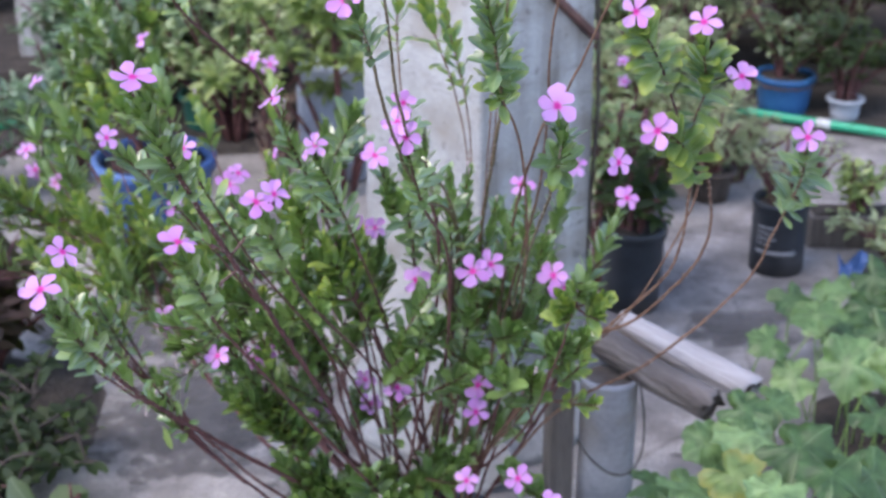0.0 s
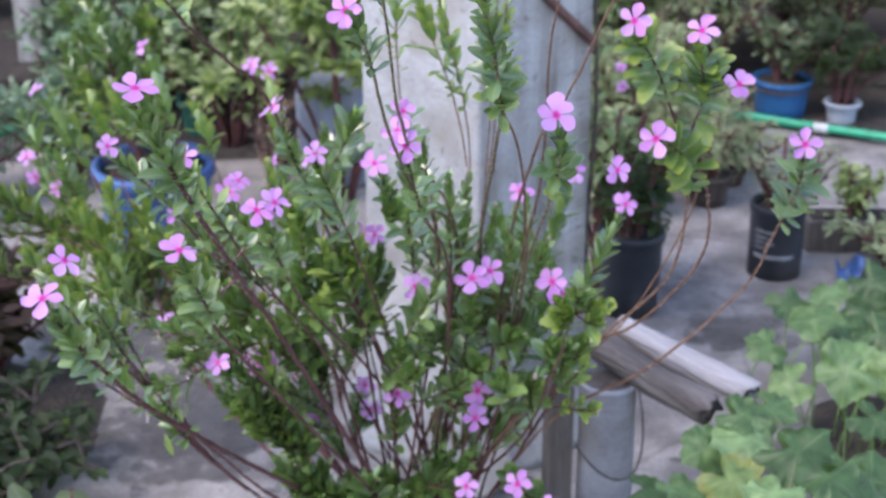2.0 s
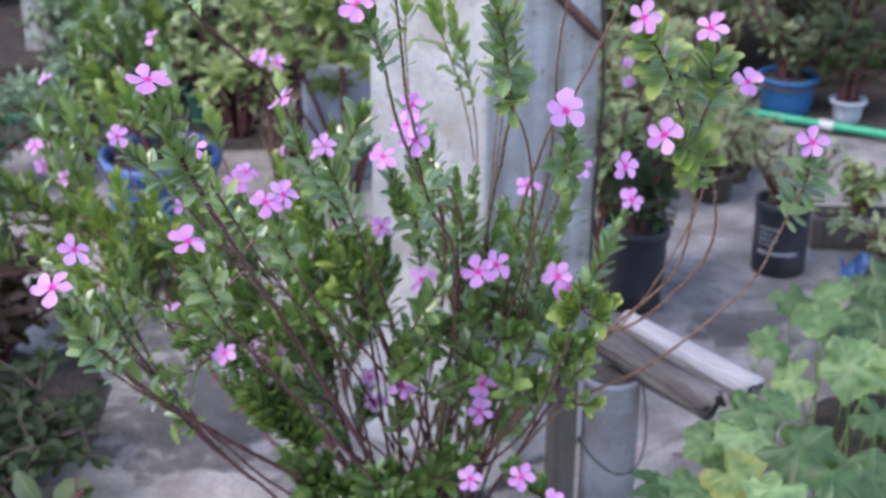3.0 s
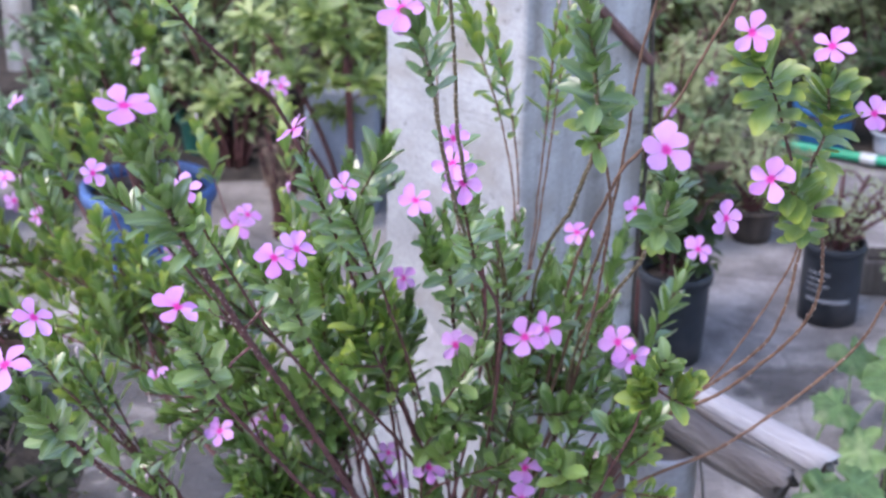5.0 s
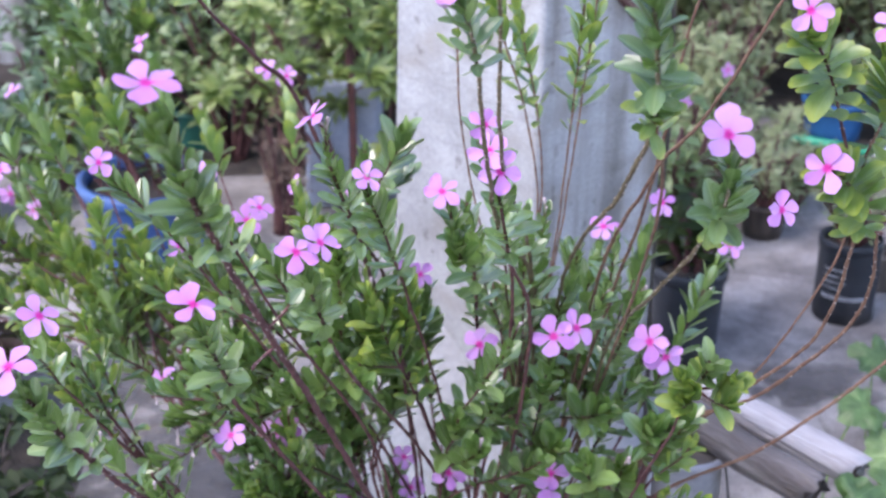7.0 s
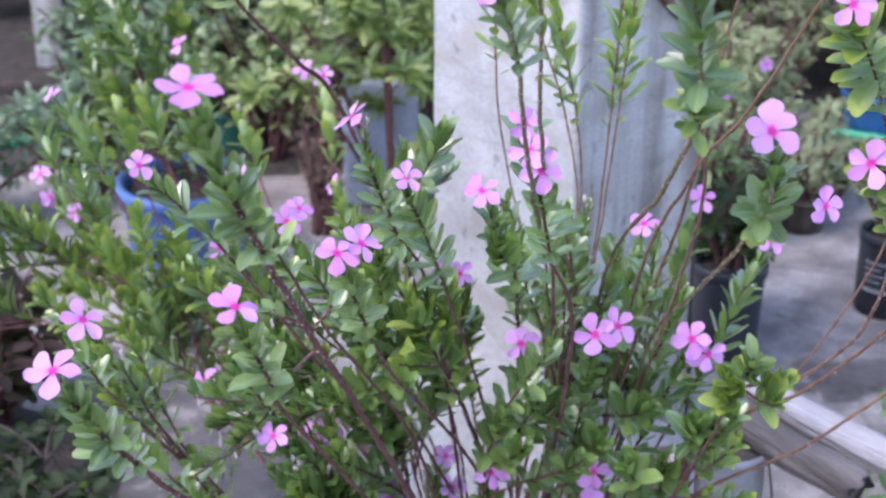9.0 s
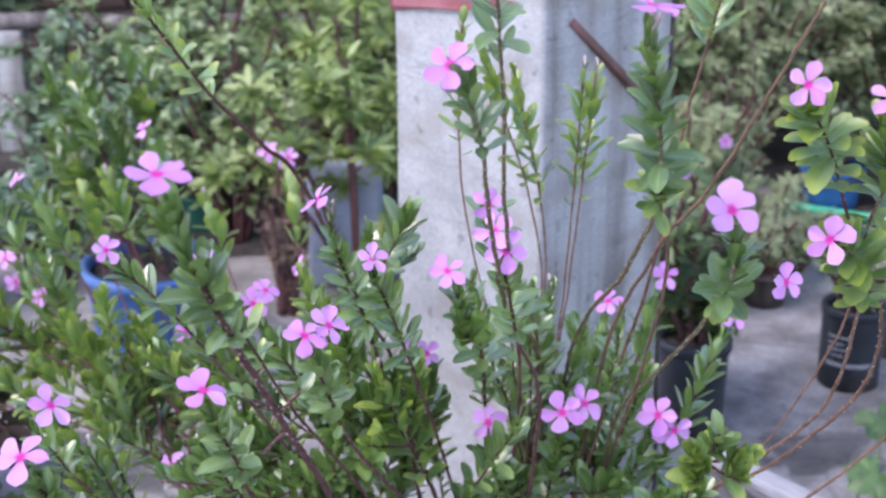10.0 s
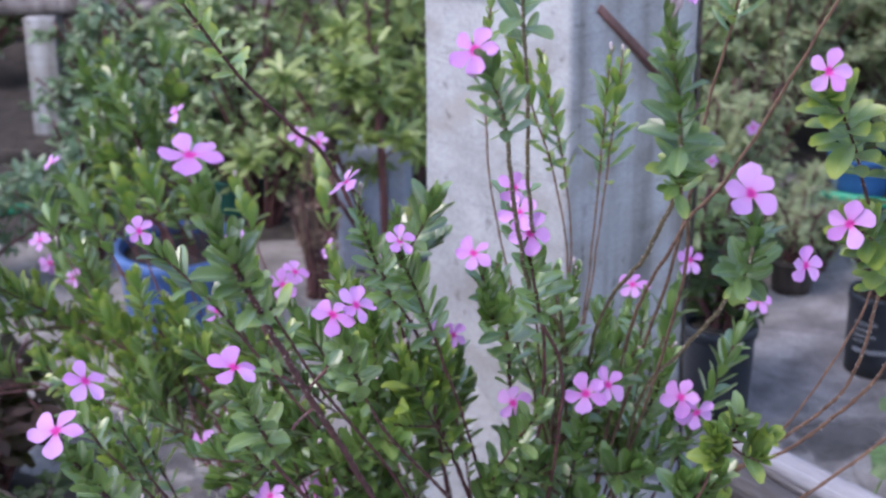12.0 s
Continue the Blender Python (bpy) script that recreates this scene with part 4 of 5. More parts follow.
for i in range(3):
    branch(bush, (-0.15 + 0.02 * i, rng.uniform(1.82, 1.96), rng.uniform(0.44, 0.56)), 1, (0.04, 0.06, 0.10))
for i in range(18):
    shoot(bush, (-0.31 + 0.006 * i, rng.uniform(1.64, 1.78), rng.uniform(0.38, 0.55)), rng.uniform(0.12, 0.18), LEAF_YELLOW if i % 5 == 0 else LEAF, leaf=0.031, step=0.0078, thick=0.0014)
# the yellower shoots that lean over towards the blue pot
for i in range(10):
    branch(bush, (-0.79 + 0.042 * i, rng.uniform(2.04, 2.32), rng.uniform(0.46, 0.57) if i < 4 else rng.uniform(0.42, 0.49)), 4, (0.08, 0.10, 0.08), mat=LEAF if i % 3 == 0 else LEAF_YELLOW, end_way=(-0.25, -0.1, 1.0))

# a pale slab that leans on the pillar's foot
slab = thing("leaning_slab", (-0.1, 2.27, 0), "pale concrete slab leaning against the foot of the pillar", "slab")
a, b = Vector((-0.08, 0.12, 0.27)), Vector((0.13, -0.15, 0.004))
bm = bmesh.new()
box(bm, (0.13, (b - a).length, 0.02), frame_of((a + b) / 2, b - a, (-0.35, -0.75, 0.8)), 0.004)
part("slab", bm, PALE, slab)


# ---- other plants ----
def shrub(name, at, size, count, leaf, mat, label, category="shrub", stems=7, bark=STEM, wide=0.45, lean=(0, 0), seed=1, droop=0.3, wide_at=0.55, fill=1.0):
    """Stems that fork from one foot, and leaves along their twigs."""
    r = random.Random(seed)
    p = thing(name, at, label, category)
    rows = [light_blade(wide, 0.15, wide_at), light_blade(wide * 0.9, 0.35, wide_at)]
    bl = bmesh.new()
    uv = bl.loops.layers.uv.new("UVMap")
    twigs = []
    sx, sy, sz = size
    for s in range(stems):
        a = 2 * math.pi * (s + r.random()) / stems
        q = r.uniform(0.35, 1.0)
        tip = Vector((lean[0] + sx * q * math.cos(a), lean[1] + sy * q * math.sin(a), sz * r.uniform(0.55, 1.0) * (1.1 - 0.35 * q)))
        pts = bezier((0.02 * math.cos(a), 0.02 * math.sin(a), 0), (tip.x * 0.2, tip.y * 0.2, tip.z * 0.45), (tip.x * 0.7, tip.y * 0.7, tip.z * 0.8), tip, 12)
        bm = bmesh.new()
        tube(bm, pts, [0.006 * (1 - 0.7 * i / 12) * max(1.0, sz) + 0.001 for i in range(12)], 6)
        twigs.append(pts)
        for k in range(3):
            b = pts[r.randrange(4, 11)]
            e = b + Vector((r.uniform(-1, 1) * sx, r.uniform(-1, 1) * sy, r.uniform(-0.1, 0.6) * sz)) * 0.4
            side = bezier(b, b + (e - b) * 0.4 + Vector((0, 0, 0.03)), e, e, 7)
            tube(bm, side, [0.0025 * (1 - 0.7 * i / 7) for i in range(7)], 5)
            twigs.append(side)
        part("stem", bm, bark, p)
    for i in range(count):
        t = twigs[r.randrange(len(twigs))]
        f = r.uniform(0.25 * fill, 1.0) * (len(t) - 1)
        c = t[int(f)].lerp(t[min(int(f) + 1, len(t) - 1)], f % 1)
        ahead = Vector((r.uniform(-1, 1), r.uniform(-1, 1), r.uniform(-droop, 0.6)))
        g = leaf * r.uniform(0.6, 1.25)
        add_blade(bl, uv, rows[i % 2], frame_of(c + ahead.normalized() * 0.006, ahead, (r.uniform(-0.5, 0.5), r.uniform(-0.9, 0.1), 1)) @ Matrix.Diagonal((g, g, g, 1)))
    tagged(part("leaves", bl, mat, p), kind="stuff")
    return p


pot("plant_pot", (-0.675, 3.02, 0), 0.122, 0.235, BLUE, "bright blue plastic plant pot on the concrete", category="plant pot")
bush3 = thing("potted_bush", (-0.675, 3.02, 0.20), "leafy grey-green periwinkle growing in the blue pot", "bush")
bush3["crown"] = (0, 0, 0)
for i in range(28):
    a, r = rng.uniform(0, 6.28), rng.uniform(0.02, 0.16)
    shoot(bush3, (-0.73 + r * math.cos(a), 2.98 + 0.8 * r * math.sin(a), rng.uniform(0.38, 0.64) - 0.3 * max(0, r - 0.12)), rng.uniform(0.12, 0.2), LEAF_YELLOW if i % 4 == 0 else LEAF, leaf=0.05, step=0.014)

# containers at the right of the pillar
black = pot("bucket", (0.316, 2.82, 0), 0.064, 0.175, BLACK, "black plastic bucket used as a planter", 0.004, 0.9, "bucket")
shrub("potted_plant", (0.316, 2.82, 0.14), (0.10, 0.10, 0.2), 260, 0.035, LEAF_SHADE, "leafy plant in the black bucket, with shade put into its leaf colour", "plant", seed=4)
jug = pot("bottle_planter", (0.640, 3.0, 0), 0.058, 0.16, BLACK, "cut black plastic bottle planter with a worn white label", 0.002, 0.97, "planter")
for z0, high, a0, steps in ((0.052, 0.008, -150, 9), (0.072, 0.004, -150, 4), (0.084, 0.004, -150, 5), (0.096, 0.004, -150, 4), (0.108, 0.005, -150, 5)):
    bm = bmesh.new()
    ring = [[bm.verts.new((0.0595 * math.cos(a), 0.0595 * math.sin(a), z)) for a in (radians(a0 + 11 * j) for j in range(steps))] for z in (z0, z0 + high)]
    for j in range(steps - 1):
        bm.faces.new((ring[0][j], ring[0][j + 1], ring[1][j + 1], ring[1][j]))
    part("label_bar", bm, LABEL, jug, "pale bar of a worn label")
shrub("fine_leaved_plant", (0.640, 3.0, 0.13), (0.13, 0.12, 0.17), 700, 0.017, LEAF_GREY, "feathery grey-green plant in the cut bottle", "plant", 14, seed=5, wide=0.18, fill=0.6)

tub = pot("tub", (0.822, 3.985, 0), 0.076, 0.112, BLUE_DARK, "deep blue plastic tub among the back plants", 0.006, 0.85, "tub")
bm = bmesh.new()
tube(bm, [(0.078 * math.cos(a), 0.078 * math.sin(a), 0.09) for a in (2 * math.pi * k / 30 for k in range(31))], 0.0022, 5, False)
part("cord", bm, STEM_TAN, tub, "brown cord round the rim")
pot("plant_pot", (0.972, 3.915, 0), 0.042, 0.07, WHITE_PLASTIC, "small white plastic pot with dark plants", category="plant pot")
shrub("potted_plant", (0.972, 3.915, 0.062), (0.13, 0.10, 0.22), 260, 0.05, LEAF_SHADE, "dark green plant in the small white pot, deepened by shade in its leaf colour", "plant", seed=8, wide=0.28)
shrub("potted_plant", (0.822, 3.985, 0.09), (0.13, 0.1, 0.26), 260, 0.03, LEAF_DARK, "dark leafy plant in the blue tub", "plant", seed=9, wide=0.45)

# the green hose on the floor, in two stretches, one tied with white tape
hose = thing("garden_hose", (0.9, 3.85, 0), "bright green garden hose lying on the floor, tied with white tape", "hose")
bm = bmesh.new()
tube(bm, bezier((-0.24, 0.10, 0.03), (-0.1, 0.045, 0.012), (0.1, -0.05, 0.03), (0.95, -0.48, 0.02), 30), 0.0115, 10)
part("pipe", bm, HOSE, hose)
bm = bmesh.new()
tube(bm, [(-0.012, -0.0015, 0.021), (0.022, -0.018, 0.0215)], 0.0135, 12)
part("tape", bm, TAPE, hose, "white tape wound round the hose")
hose2 = thing("garden_hose", (-1.2, 3.74, 0), "green hose lying among the plants by the white post", "hose")
bm = bmesh.new()
tube(bm, bezier((-0.8, -0.2, 0.02), (-0.3, -0.1, 0.02), (-0.1, 0.0, 0.03), (0.08, 0.06, 0.03), 24), 0.0115, 10)
part("pipe", bm, HOSE, hose2)

# two weathered poles, the grey tin and the short post that carry them
for k, (a, b, rad, lab) in enumerate([((0.195, 2.068, 0.312), (0.346, 1.930, 0.278), 0.0245, "silvered round wooden pole with a split, rotten end"), ((0.230, 2.130, 0.312), (0.414, 1.998, 0.265), 0.0225, "bleached round wooden pole lying beside another")]):
    pole = thing("wooden_pole", a, lab, "pole", "weathered poles")
    bm = bmesh.new()
    way = Vector(b) - Vector(a)
    tube(bm, [(0, 0, way.length * i / 16) for i in range(17)], rad, 56)
    for v in bm.verts:
        turn_at = math.atan2(v.co.y, v.co.x)
        wob = noise.noise(Vector((math.cos(turn_at), math.sin(turn_at), v.co.z * 12 + 9 * k)))
        crack = 0.004 * math.exp(-((turn_at - 1.2 - 0.25 * math.sin(v.co.z * 21)) / 0.12) ** 2) + 0.003 * math.exp(-((turn_at + 1.5 + 0.3 * math.sin(v.co.z * 17 + k)) / 0.12) ** 2)
        v.co.xy *= 1 + (0.0022 * wob - crack) / rad
        v.co.x += 0.004 * math.sin(v.co.z * 17 + k)
        if v.co.z > way.length - 0.03:
            v.co.z += 0.016 * noise.noise(Vector((2.5 * math.cos(turn_at), 2.5 * math.sin(turn_at), 5 + k)))
    log = part("pole", bm, (WOOD_BARK, WOOD_GREY)[k], pole)
    lie = frame_of((0, 0, 0), Vector((0, 0, 1)).cross(way), way)
    log.matrix_local = lie
    bm = bmesh.new()
    lathe(bm, [(rad * 0.93, -0.014), (rad * 0.84, -0.002), (rad * 0.55, 0.002), (0.002, -0.002)], 20, (0, 0, way.length))
    for v in bm.verts:
        v.co += 0.004 * noise.noise_vector(v.co * 60)
    end = part("rotten_end", bm, ROT, pole, "dark rotten end")
    end.matrix_local = lie
tin = thing("paint_tin", (0.208, 2.022, 0), "grey painted tin with a thin wire handle under the poles", "tin")
bm = bmesh.new()
lathe(bm, [(0.041, 0), (0.043, 0.004), (0.0425, 0.09), (0.0436, 0.095), (0.0425, 0.1), (0.043, 0.268), (0.0455, 0.272), (0.0455, 0.279), (0.041, 0.281), (0.0395, 0.276), (0.0395, 0.264)], 40)
part("can", bm, GREY_PAINT, tin)
bm = bmesh.new()
lathe(bm, [(0.0385, 0.266), (0.0385, 0.272), (0.03, 0.274), (0.028, 0.272), (0.004, 0.2725)], 32)
part("lid", bm, WOOD_BROWN, tin, "dirty brown sunken lid")
bm = bmesh.new()
tube(bm, bezier((0.046, 0, 0.262), (0.075, -0.06, 0.11), (0.0, -0.085, 0.12), (-0.046, -0.01, 0.17), 28), 0.0016, 6)
part("handle", bm, WIRE, tin, "thin wire handle")
post = thing("short_post", (0.135, 2.02, 0), "short dark brown wooden post beside the tin", "post")
bm = bmesh.new()
box(bm, (0.04, 0.035, 0.27), pose(0, 0, 0.135, 0, 0, 15), 0.004)
part("timber", bm, WOOD_BROWN, post)


# ---- the squash vine ----
def lobed_leaf(bm, uv, size, m, r):
    """A round leaf with five shallow lobes, a notch at its stalk and a rippled rim."""
    sides, rings = 60, (0.16, 0.36, 0.58, 0.8, 1.0)
    ph = r.random() * 6
    verts, uvs = [[bm.verts.new(m @ Vector((0, 0, 0)))]], {}
    uvs[verts[0][0]] = (0.8, 0.0)
    for q in rings:
        row = []
        for k in range(sides):
            a = 2 * math.pi * k / sides
            notch = math.exp(-((a - math.pi) / 0.3) ** 2)
            wob = noise.noise(Vector((2.2 * math.cos(a), 2.2 * math.sin(a), ph)))
            rad = size * (0.81 + 0.14 * (1 - abs(math.sin(2.5 * a))) ** 0.9 + 0.10 * wob + 0.035 * math.sin(13 * a + ph) + 0.022 * math.sin(27 * a) + 0.035 * noise.noise(Vector((9 * math.cos(a), 9 * math.sin(a), ph))) * (q > 0.9) - 0.7 * notch * q)
            z = size * (0.07 * math.sin(3 * a + ph) * q * q - 0.14 * q * q + 0.36 * q * noise.noise(Vector((1.9 * q * math.cos(a), 1.6 * q * math.sin(a), ph + 7))) + 0.13 * q * noise.noise(Vector((5 * q * math.cos(a), 5 * q * math.sin(a), ph + 3))) + 0.02 * q * math.sin(10 * a + ph) * (q > 0.6))
            v = bm.verts.new(m @ Vector((-math.sin(a) * rad * q, math.cos(a) * rad * q, z)))
            off = (a + math.pi / 5) % (2 * math.pi / 5) - math.pi / 5
            uvs[v] = (0.5 + (0.45 + 1.3 * q) * math.sin(off), q)
            row.append(v)
        verts.append(row)
    for k in range(sides):
        j = (k + 1) % sides
        made = [bm.faces.new((verts[0][0], verts[1][k], verts[1][j]))]
        for n in range(1, len(rings)):
            made.append(bm.faces.new((verts[n][k], verts[n + 1][k], verts[n + 1][j], verts[n][j])))
        for f in made:
            for loop in f.loops:
                loop[uv].uv = uvs[loop.vert]


def squash_leaf(vine, at, size, facing_to, r, mat=SQUASH):
    base = vine.location
    c = Vector(at) - base
    bm = bmesh.new()
    uv = bm.loops.layers.uv.new("UVMap")
    lobed_leaf(bm, uv, size, frame_of(c, (r.uniform(-1, 1), r.uniform(-1.2, 0.1), -0.2), facing_to), r)
    leaf = part("leaf", bm, mat, vine)
    bm = bmesh.new()
    foot = Vector((c.x * 0.75 + r.uniform(-0.05, 0.05), c.y * 0.85 + 0.06, 0.012))
    tube(bm, bezier(foot, foot + Vector((0, 0, c.z * 0.6)), c - Vector((0, -0.03, 0.03)), c, 10), 0.0016, 6)
    part("stalk", bm, STEM_GREEN, leaf)


vine = thing("squash_vine", (0.52, 1.98, 0), "sprawling squash vine with broad pale green lobed leaves", "vine")
vr = random.Random(21)
for x, y, z, s in [(0.565, 2.285, 0.25, 0.06), (0.494, 2.282, 0.2, 0.05), (0.57, 2.058, 0.28, 0.066), (0.384, 1.843, 0.285, 0.066), (0.443, 1.786, 0.30, 0.07), (0.346, 1.732, 0.29, 0.055), (0.301, 1.793, 0.235, 0.056), (0.255, 1.829, 0.21, 0.046), (0.47, 1.71, 0.31, 0.06), (0.534, 1.75, 0.28, 0.062), (0.395, 1.678, 0.30, 0.055), (0.37, 1.90, 0.21, 0.05), (0.588, 1.944, 0.26, 0.055), (0.53, 1.87, 0.22, 0.06), (0.66, 2.15, 0.22, 0.055), (0.63, 2.35, 0.2, 0.05), (0.385, 1.885, 0.30, 0.05), (0.44, 1.955, 0.27, 0.048), (0.33, 1.86, 0.26, 0.045)]:
    squash_leaf(vine, (x, y, z), 0.86 * s, (vr.uniform(-0.5, 0.5), -0.6 + vr.uniform(-0.6, 0.6), 1), vr, SQUASH_OLD if vr.random() < 0.07 else SQUASH)
for i in range(6):
    squash_leaf(vine, (0.58 + 0.036 * i, 2.54 - 0.11 * (i % 2), 0.15 + 0.012 * i), 0.047, (vr.uniform(-0.5, 0.5), -0.6 + vr.uniform(-0.6, 0.6), 1), vr)
for i in range(44):
    x, y = vr.uniform(0.30, 0.95), vr.uniform(1.66, 2.75)
    if x < 0.5 and y > 2.0:
        x += 0.25
    if y > 2.35:
        x = max(x, 0.74 + vr.uniform(0, 0.1))
    squash_leaf(vine, (x, y, vr.uniform(0.04, 0.22)), vr.uniform(0.04, 0.064), (vr.uniform(-0.8, 0.7), -0.6 + vr.uniform(-0.7, 0.7), 1), vr)
for k in range(4):
    bm = bmesh.new()
    a = Vector((0.0 + 0.05 * k, -0.25 + 0.1 * k, 0.02))
    tube(bm, bezier(a, a + Vector((0.1, 0.1, 0.25)), (0.2, 0.2 + 0.1 * k, 0.2), (0.45, 0.25 + 0.15 * k, 0.05), 20), 0.004, 7)
    part("runner", bm, STEM_GREEN, vine)

# ---- the green back of the yard ----
shrub("fine_leaved_bush", (0.40, 3.6, 0), (0.22, 0.14, 0.5), 7000, 0.02, LEAF_GREY, "soft grey-green fine-leaved bush behind the pillar", "bush", 22, seed=11, wide=0.25, fill=0.3)
shrub("fine_leaved_bush", (0.46, 3.55, 0), (0.2, 0.17, 0.27), 6000, 0.02, LEAF_GREY, "soft grey-green fine-leaved bush beside the floor", "bush", 20, seed=12, wide=0.25, fill=0.3)
shrub("flowering_shrub", (0.27, 2.9, 0), (0.09, 0.08, 0.52), 420, 0.03, LEAF_BACK, "leafy shrub with small pink flowers behind the pillar", "shrub", 10, seed=13)
flowering = bpy.data.objects["flowering_shrub"]
flowering.location = (0.27, 2.9, 0)
for at in ((0.279, 2.82, 0.51), (0.283, 2.82, 0.47), (0.355, 2.85, 0.52)):
    bloom(flowering, Vector(at) - flowering.location, (-0.2, -0.9, 0.4), 0.0125)
shrub("dark_red_plant", (0.33, 3.3, 0), (0.14, 0.1, 0.22), 260, 0.05, LEAF_RED, "dark red-leaved plant at the edge of the floor", "plant", 9, seed=14)
shrub("dark_red_plant", (-0.90, 2.5, 0), (0.16, 0.18, 0.24), 420, 0.05, LEAF_RED, "dark red-leaved plant in the shade", "plant", 12, seed=15)
shrub("shade_plant", (-0.80, 2.12, 0.01), (0.30, 0.32, 0.14), 1300, 0.028, LEAF_SHADE, "low dark green plants on the floor, with shade put into their leaf colour", "plant", 22, bark=WOOD_DARK, seed=16, wide=0.55)
shrub("broad_leaved_plant", (-0.66, 1.93, 0), (0.10, 0.08, 0.11), 14, 0.075, LEAF_DARK, "low plant with a few broad green leaves", "plant", 5, seed=17, wide=0.6)
shrub("dead_plant", (-0.455, 3.32, 0), (0.055, 0.05, 0.3), 2600, 0.013, TAN_MESH, "withered brown plant standing upright", "dead plant", 16, seed=18, wide=0.2, fill=0.1)
shrub("sapling", (-0.31, 3.38, 0), (0.28, 0.2, 0.75), 1300, 0.046, LEAF_LIME, "thin young tree with lime-green leaves", "young tree", 6, seed=19, fill=2.6, wide=0.3)
shrub("leafy_shrub", (-0.62, 3.72, 0), (0.34, 0.2, 0.62), 2300, 0.030, LEAF_BACK, "tall shrub with small green leaves", "shrub", 14, seed=20)
shrub("lime_shrub", (-0.35, 3.95, 0), (0.32, 0.2, 0.75), 1800, 0.042, LEAF_LIME, "shrub with long yellow-green leaves", "shrub", 12, seed=22, wide=0.3)
shrub("leafy_shrub", (-0.86, 3.95, 0), (0.25, 0.25, 0.5), 2800, 0.034, LEAF_BLUISH, "leafy bluish-green shrub by the white post", "shrub", 14, seed=23)
shrub("leafy_shrub", (-1.22, 3.3, 0), (0.22, 0.22, 0.30), 1700, 0.032, LEAF_BLUISH, "leafy bluish-green shrub at the side of the yard", "shrub", 14, seed=24)
shrub("leafy_shrub", (-0.1, 4.35, 0.04), (0.4, 0.3, 0.8), 4200, 0.04, LEAF_BACK, "leafy green shrub along the back", "shrub", 14, seed=25)
shrub("leafy_shrub", (0.45, 4.3, 0.04), (0.4, 0.25, 0.7), 3600, 0.045, LEAF_BACK, "leafy green shrub along the back", "shrub", 16, seed=26)
shrub("leafy_shrub", (0.95, 4.45, 0.04), (0.4, 0.25, 0.75), 2200, 0.045, LEAF_DARK, "leafy green climber along the back wall", "shrub", 14, seed=27, wide=0.6)
shrub("leafy_shrub", (1.35, 4.2, 0.04), (0.35, 0.3, 0.6), 2000, 0.06, LEAF_BACK, "leafy green shrub along the back", "shrub", 14, seed=28, wide=0.65)
shrub("leafy_shrub", (-0.8, 4.7, 0.04), (0.4, 0.25, 0.8), 2600, 0.05, LEAF_DARK, "dark leafy shrub along the back", "shrub", 14, seed=29)
shrub("leafy_shrub", (-1.10, 4.2, 0), (0.2, 0.14, 0.48), 1500, 0.034, LEAF_BLUISH, "leafy bluish-green shrub beside the white post", "shrub", 12, seed=36)
shrub("leafy_shrub", (-0.98, 3.5, 0), (0.17, 0.13, 0.36), 1300, 0.034, LEAF_BLUISH, "low bluish-green shrub behind the blue pot", "shrub", 12, seed=37)
shrub("leafy_shrub", (-1.62, 4.75, 0.04), (0.35, 0.25, 0.7), 1800, 0.05, LEAF_DARK, "dark leafy shrub along the back", "shrub", 12, seed=30)

shrub("fine_leaved_bush", (0.62, 4.15, 0.02), (0.34, 0.16, 0.6), 6000, 0.024, LEAF_GREY, "soft grey-green fine-leaved bush along the back", "bush", 22, seed=31, wide=0.3, fill=0.3)
shrub("fine_leaved_bush", (1.0, 4.28, 0.03), (0.36, 0.14, 0.6), 4500, 0.026, LEAF_GREY, "soft grey-green fine-leaved bush along the wall", "bush", 20, seed=35, wide=0.3, fill=0.3)
shrub("leafy_shrub", (0.2, 3.9, 0), (0.3, 0.16, 0.6), 2600, 0.035, LEAF_BACK, "leafy green shrub behind the pillar", "shrub", 16, seed=32)
shrub("leafy_shrub", (-0.75, 4.1, 0), (0.4, 0.16, 0.7), 3000, 0.03, LEAF_BACK, "leafy green shrub along the back", "shrub", 16, seed=33)

trough = thing("planter_trough", (0.82, 3.13, 0), "low dark brown planter trough beside the black bottle", "planter")
bm = bmesh.new()
box(bm, (0.19, 0.07, 0.075), pose(0, 0, 0.0375), 0.006)
part("body", bm, WOOD_BROWN, trough)
bm = bmesh.new()
box(bm, (0.17, 0.05, 0.01), pose(0, 0, 0.077), 0.003)
part("soil", bm, SOIL, trough)
shrub("small_plant", (0.83, 3.13, 0.07), (0.06, 0.05, 0.13), 260, 0.024, LEAF_LIME, "small yellow-green plant in the trough", "plant", 9, seed=41)
shrub("weeds", (0.9, 3.0, 0), (0.16, 0.14, 0.1), 300, 0.028, LEAF_GREY, "low grey-green weeds on the floor", "weeds", 9, seed=42)
sack = thing("plastic_sheet", (0.80, 2.96, 0.0), "crumpled piece of blue plastic sheet under the vine leaves", "plastic sheet")
bm = bmesh.new()
bmesh.ops.create_grid(bm, x_segments=14, y_segments=10, size=0.5, matrix=Matrix.Diagonal((0.07, 0.05, 1, 1)))
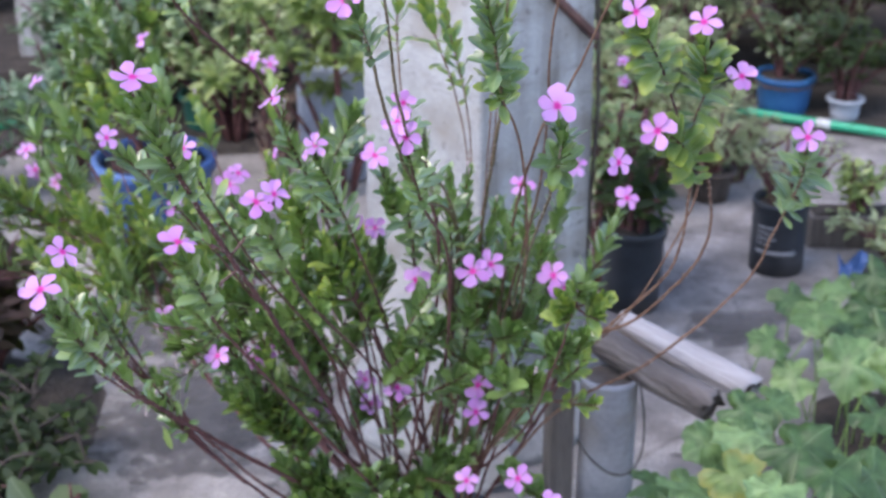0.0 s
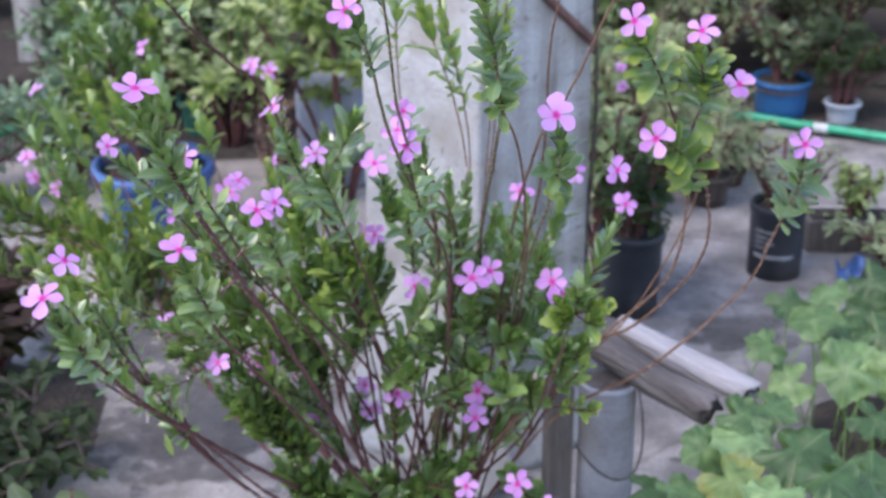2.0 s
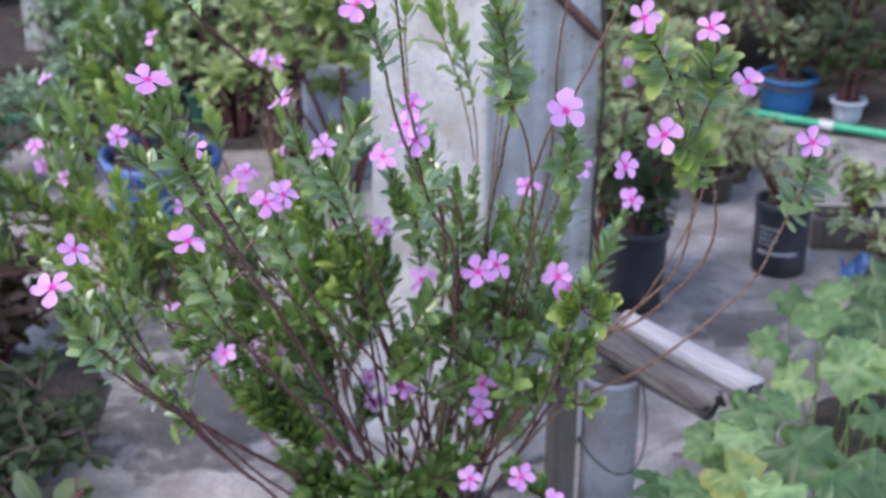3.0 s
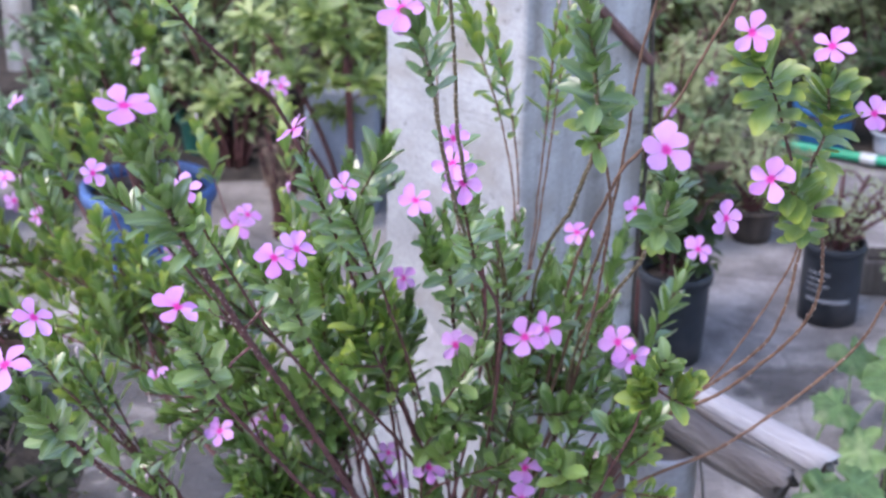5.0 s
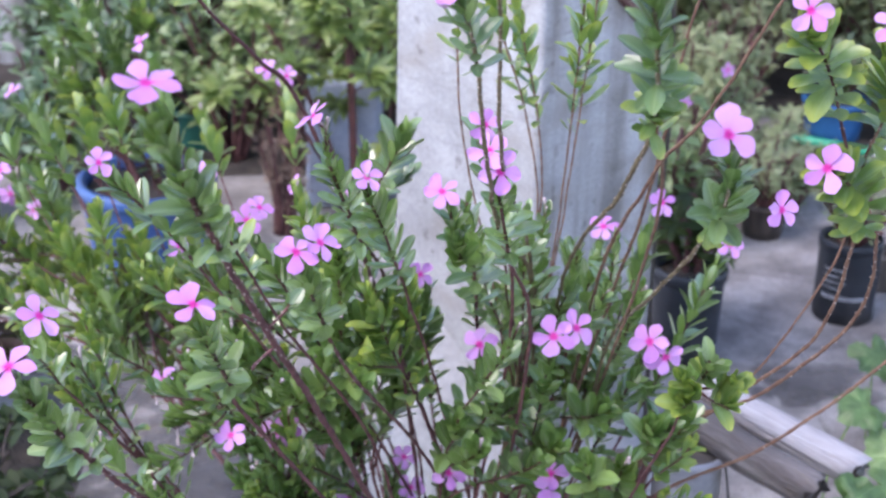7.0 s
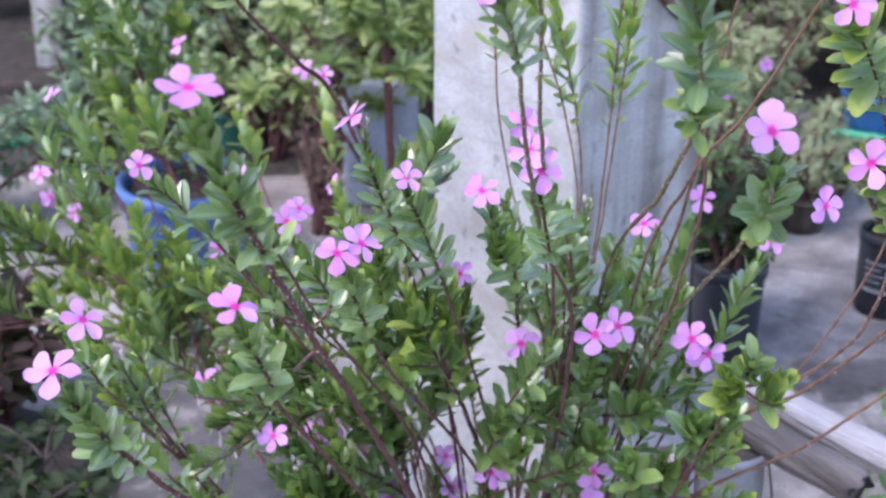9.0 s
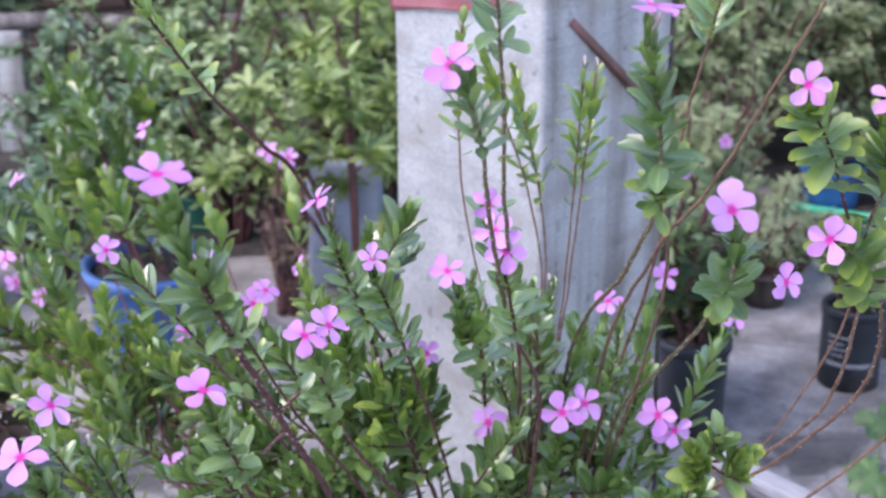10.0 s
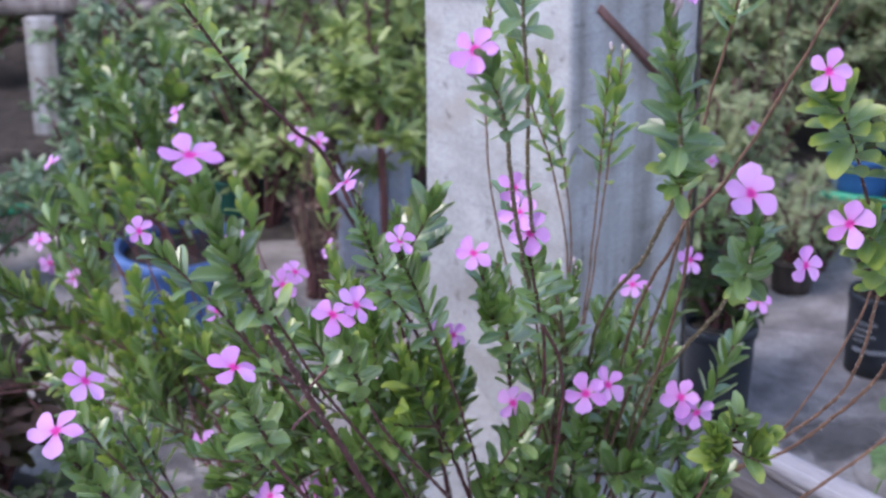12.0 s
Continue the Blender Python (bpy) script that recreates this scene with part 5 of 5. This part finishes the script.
for v in bm.verts:
    v.co.z = 0.03 + 0.05 * noise.noise(v.co * 22) + 0.02 * noise.noise(v.co * 60)
bmesh.ops.solidify(bm, geom=bm.faces[:], thickness=0.0015)
part("sheet", bm, BLUE, sack)
pot("plant_pot", (0.55, 3.38, 0), 0.05, 0.075, WOOD_DARK, "small dark brown pot among the grey weeds", category="plant pot")
shrub("weeds", (0.62, 3.5, 0), (0.13, 0.1, 0.2), 2200, 0.018, LEAF_GREY, "thin feathery grey-green weeds on the floor", "weeds", 16, seed=44, wide=0.2, fill=0.3)
shrub("weeds", (0.55, 3.38, 0.06), (0.09, 0.08, 0.16), 900, 0.018, LEAF_GREY, "feathery grey-green weeds in the small dark pot", "weeds", 12, seed=45, wide=0.2, fill=0.3)

# white post, rail and pale container at the back
wpost = thing("white_post", (-1.29, 4.33, 0), "pale whitewashed square post among the plants", "post")
bm = bmesh.new()
box(bm, (0.085, 0.085, 0.37), pose(0, 0, 0.185), 0.006)
part("shaft", bm, PLASTER, wpost)
rail = thing("rail", (-1.1, 4.33, 0.391), "grey weathered wooden rail lying on the white post", "rail")
bm = bmesh.new()
tube(bm, [(-0.9 + 0.1 * i, 0, 0.004 * math.sin(i)) for i in range(18)], 0.022, 10)
part("pole", bm, WOOD_BARK, rail)
drum = thing("container", (-0.345, 3.50, 0), "pale blue plastic container standing behind the pillar", "container")
bm = bmesh.new()
box(bm, (0.16, 0.10, 0.29), pose(0, 0, 0.145), 0.015, 3)
part("body", bm, PALE_BLUE, drum)
pot("plant_pot", (-0.70, 3.80, 0), 0.07, 0.11, TEAL, "small dark teal plastic pot in the shade of the shrubs", category="plant pot")

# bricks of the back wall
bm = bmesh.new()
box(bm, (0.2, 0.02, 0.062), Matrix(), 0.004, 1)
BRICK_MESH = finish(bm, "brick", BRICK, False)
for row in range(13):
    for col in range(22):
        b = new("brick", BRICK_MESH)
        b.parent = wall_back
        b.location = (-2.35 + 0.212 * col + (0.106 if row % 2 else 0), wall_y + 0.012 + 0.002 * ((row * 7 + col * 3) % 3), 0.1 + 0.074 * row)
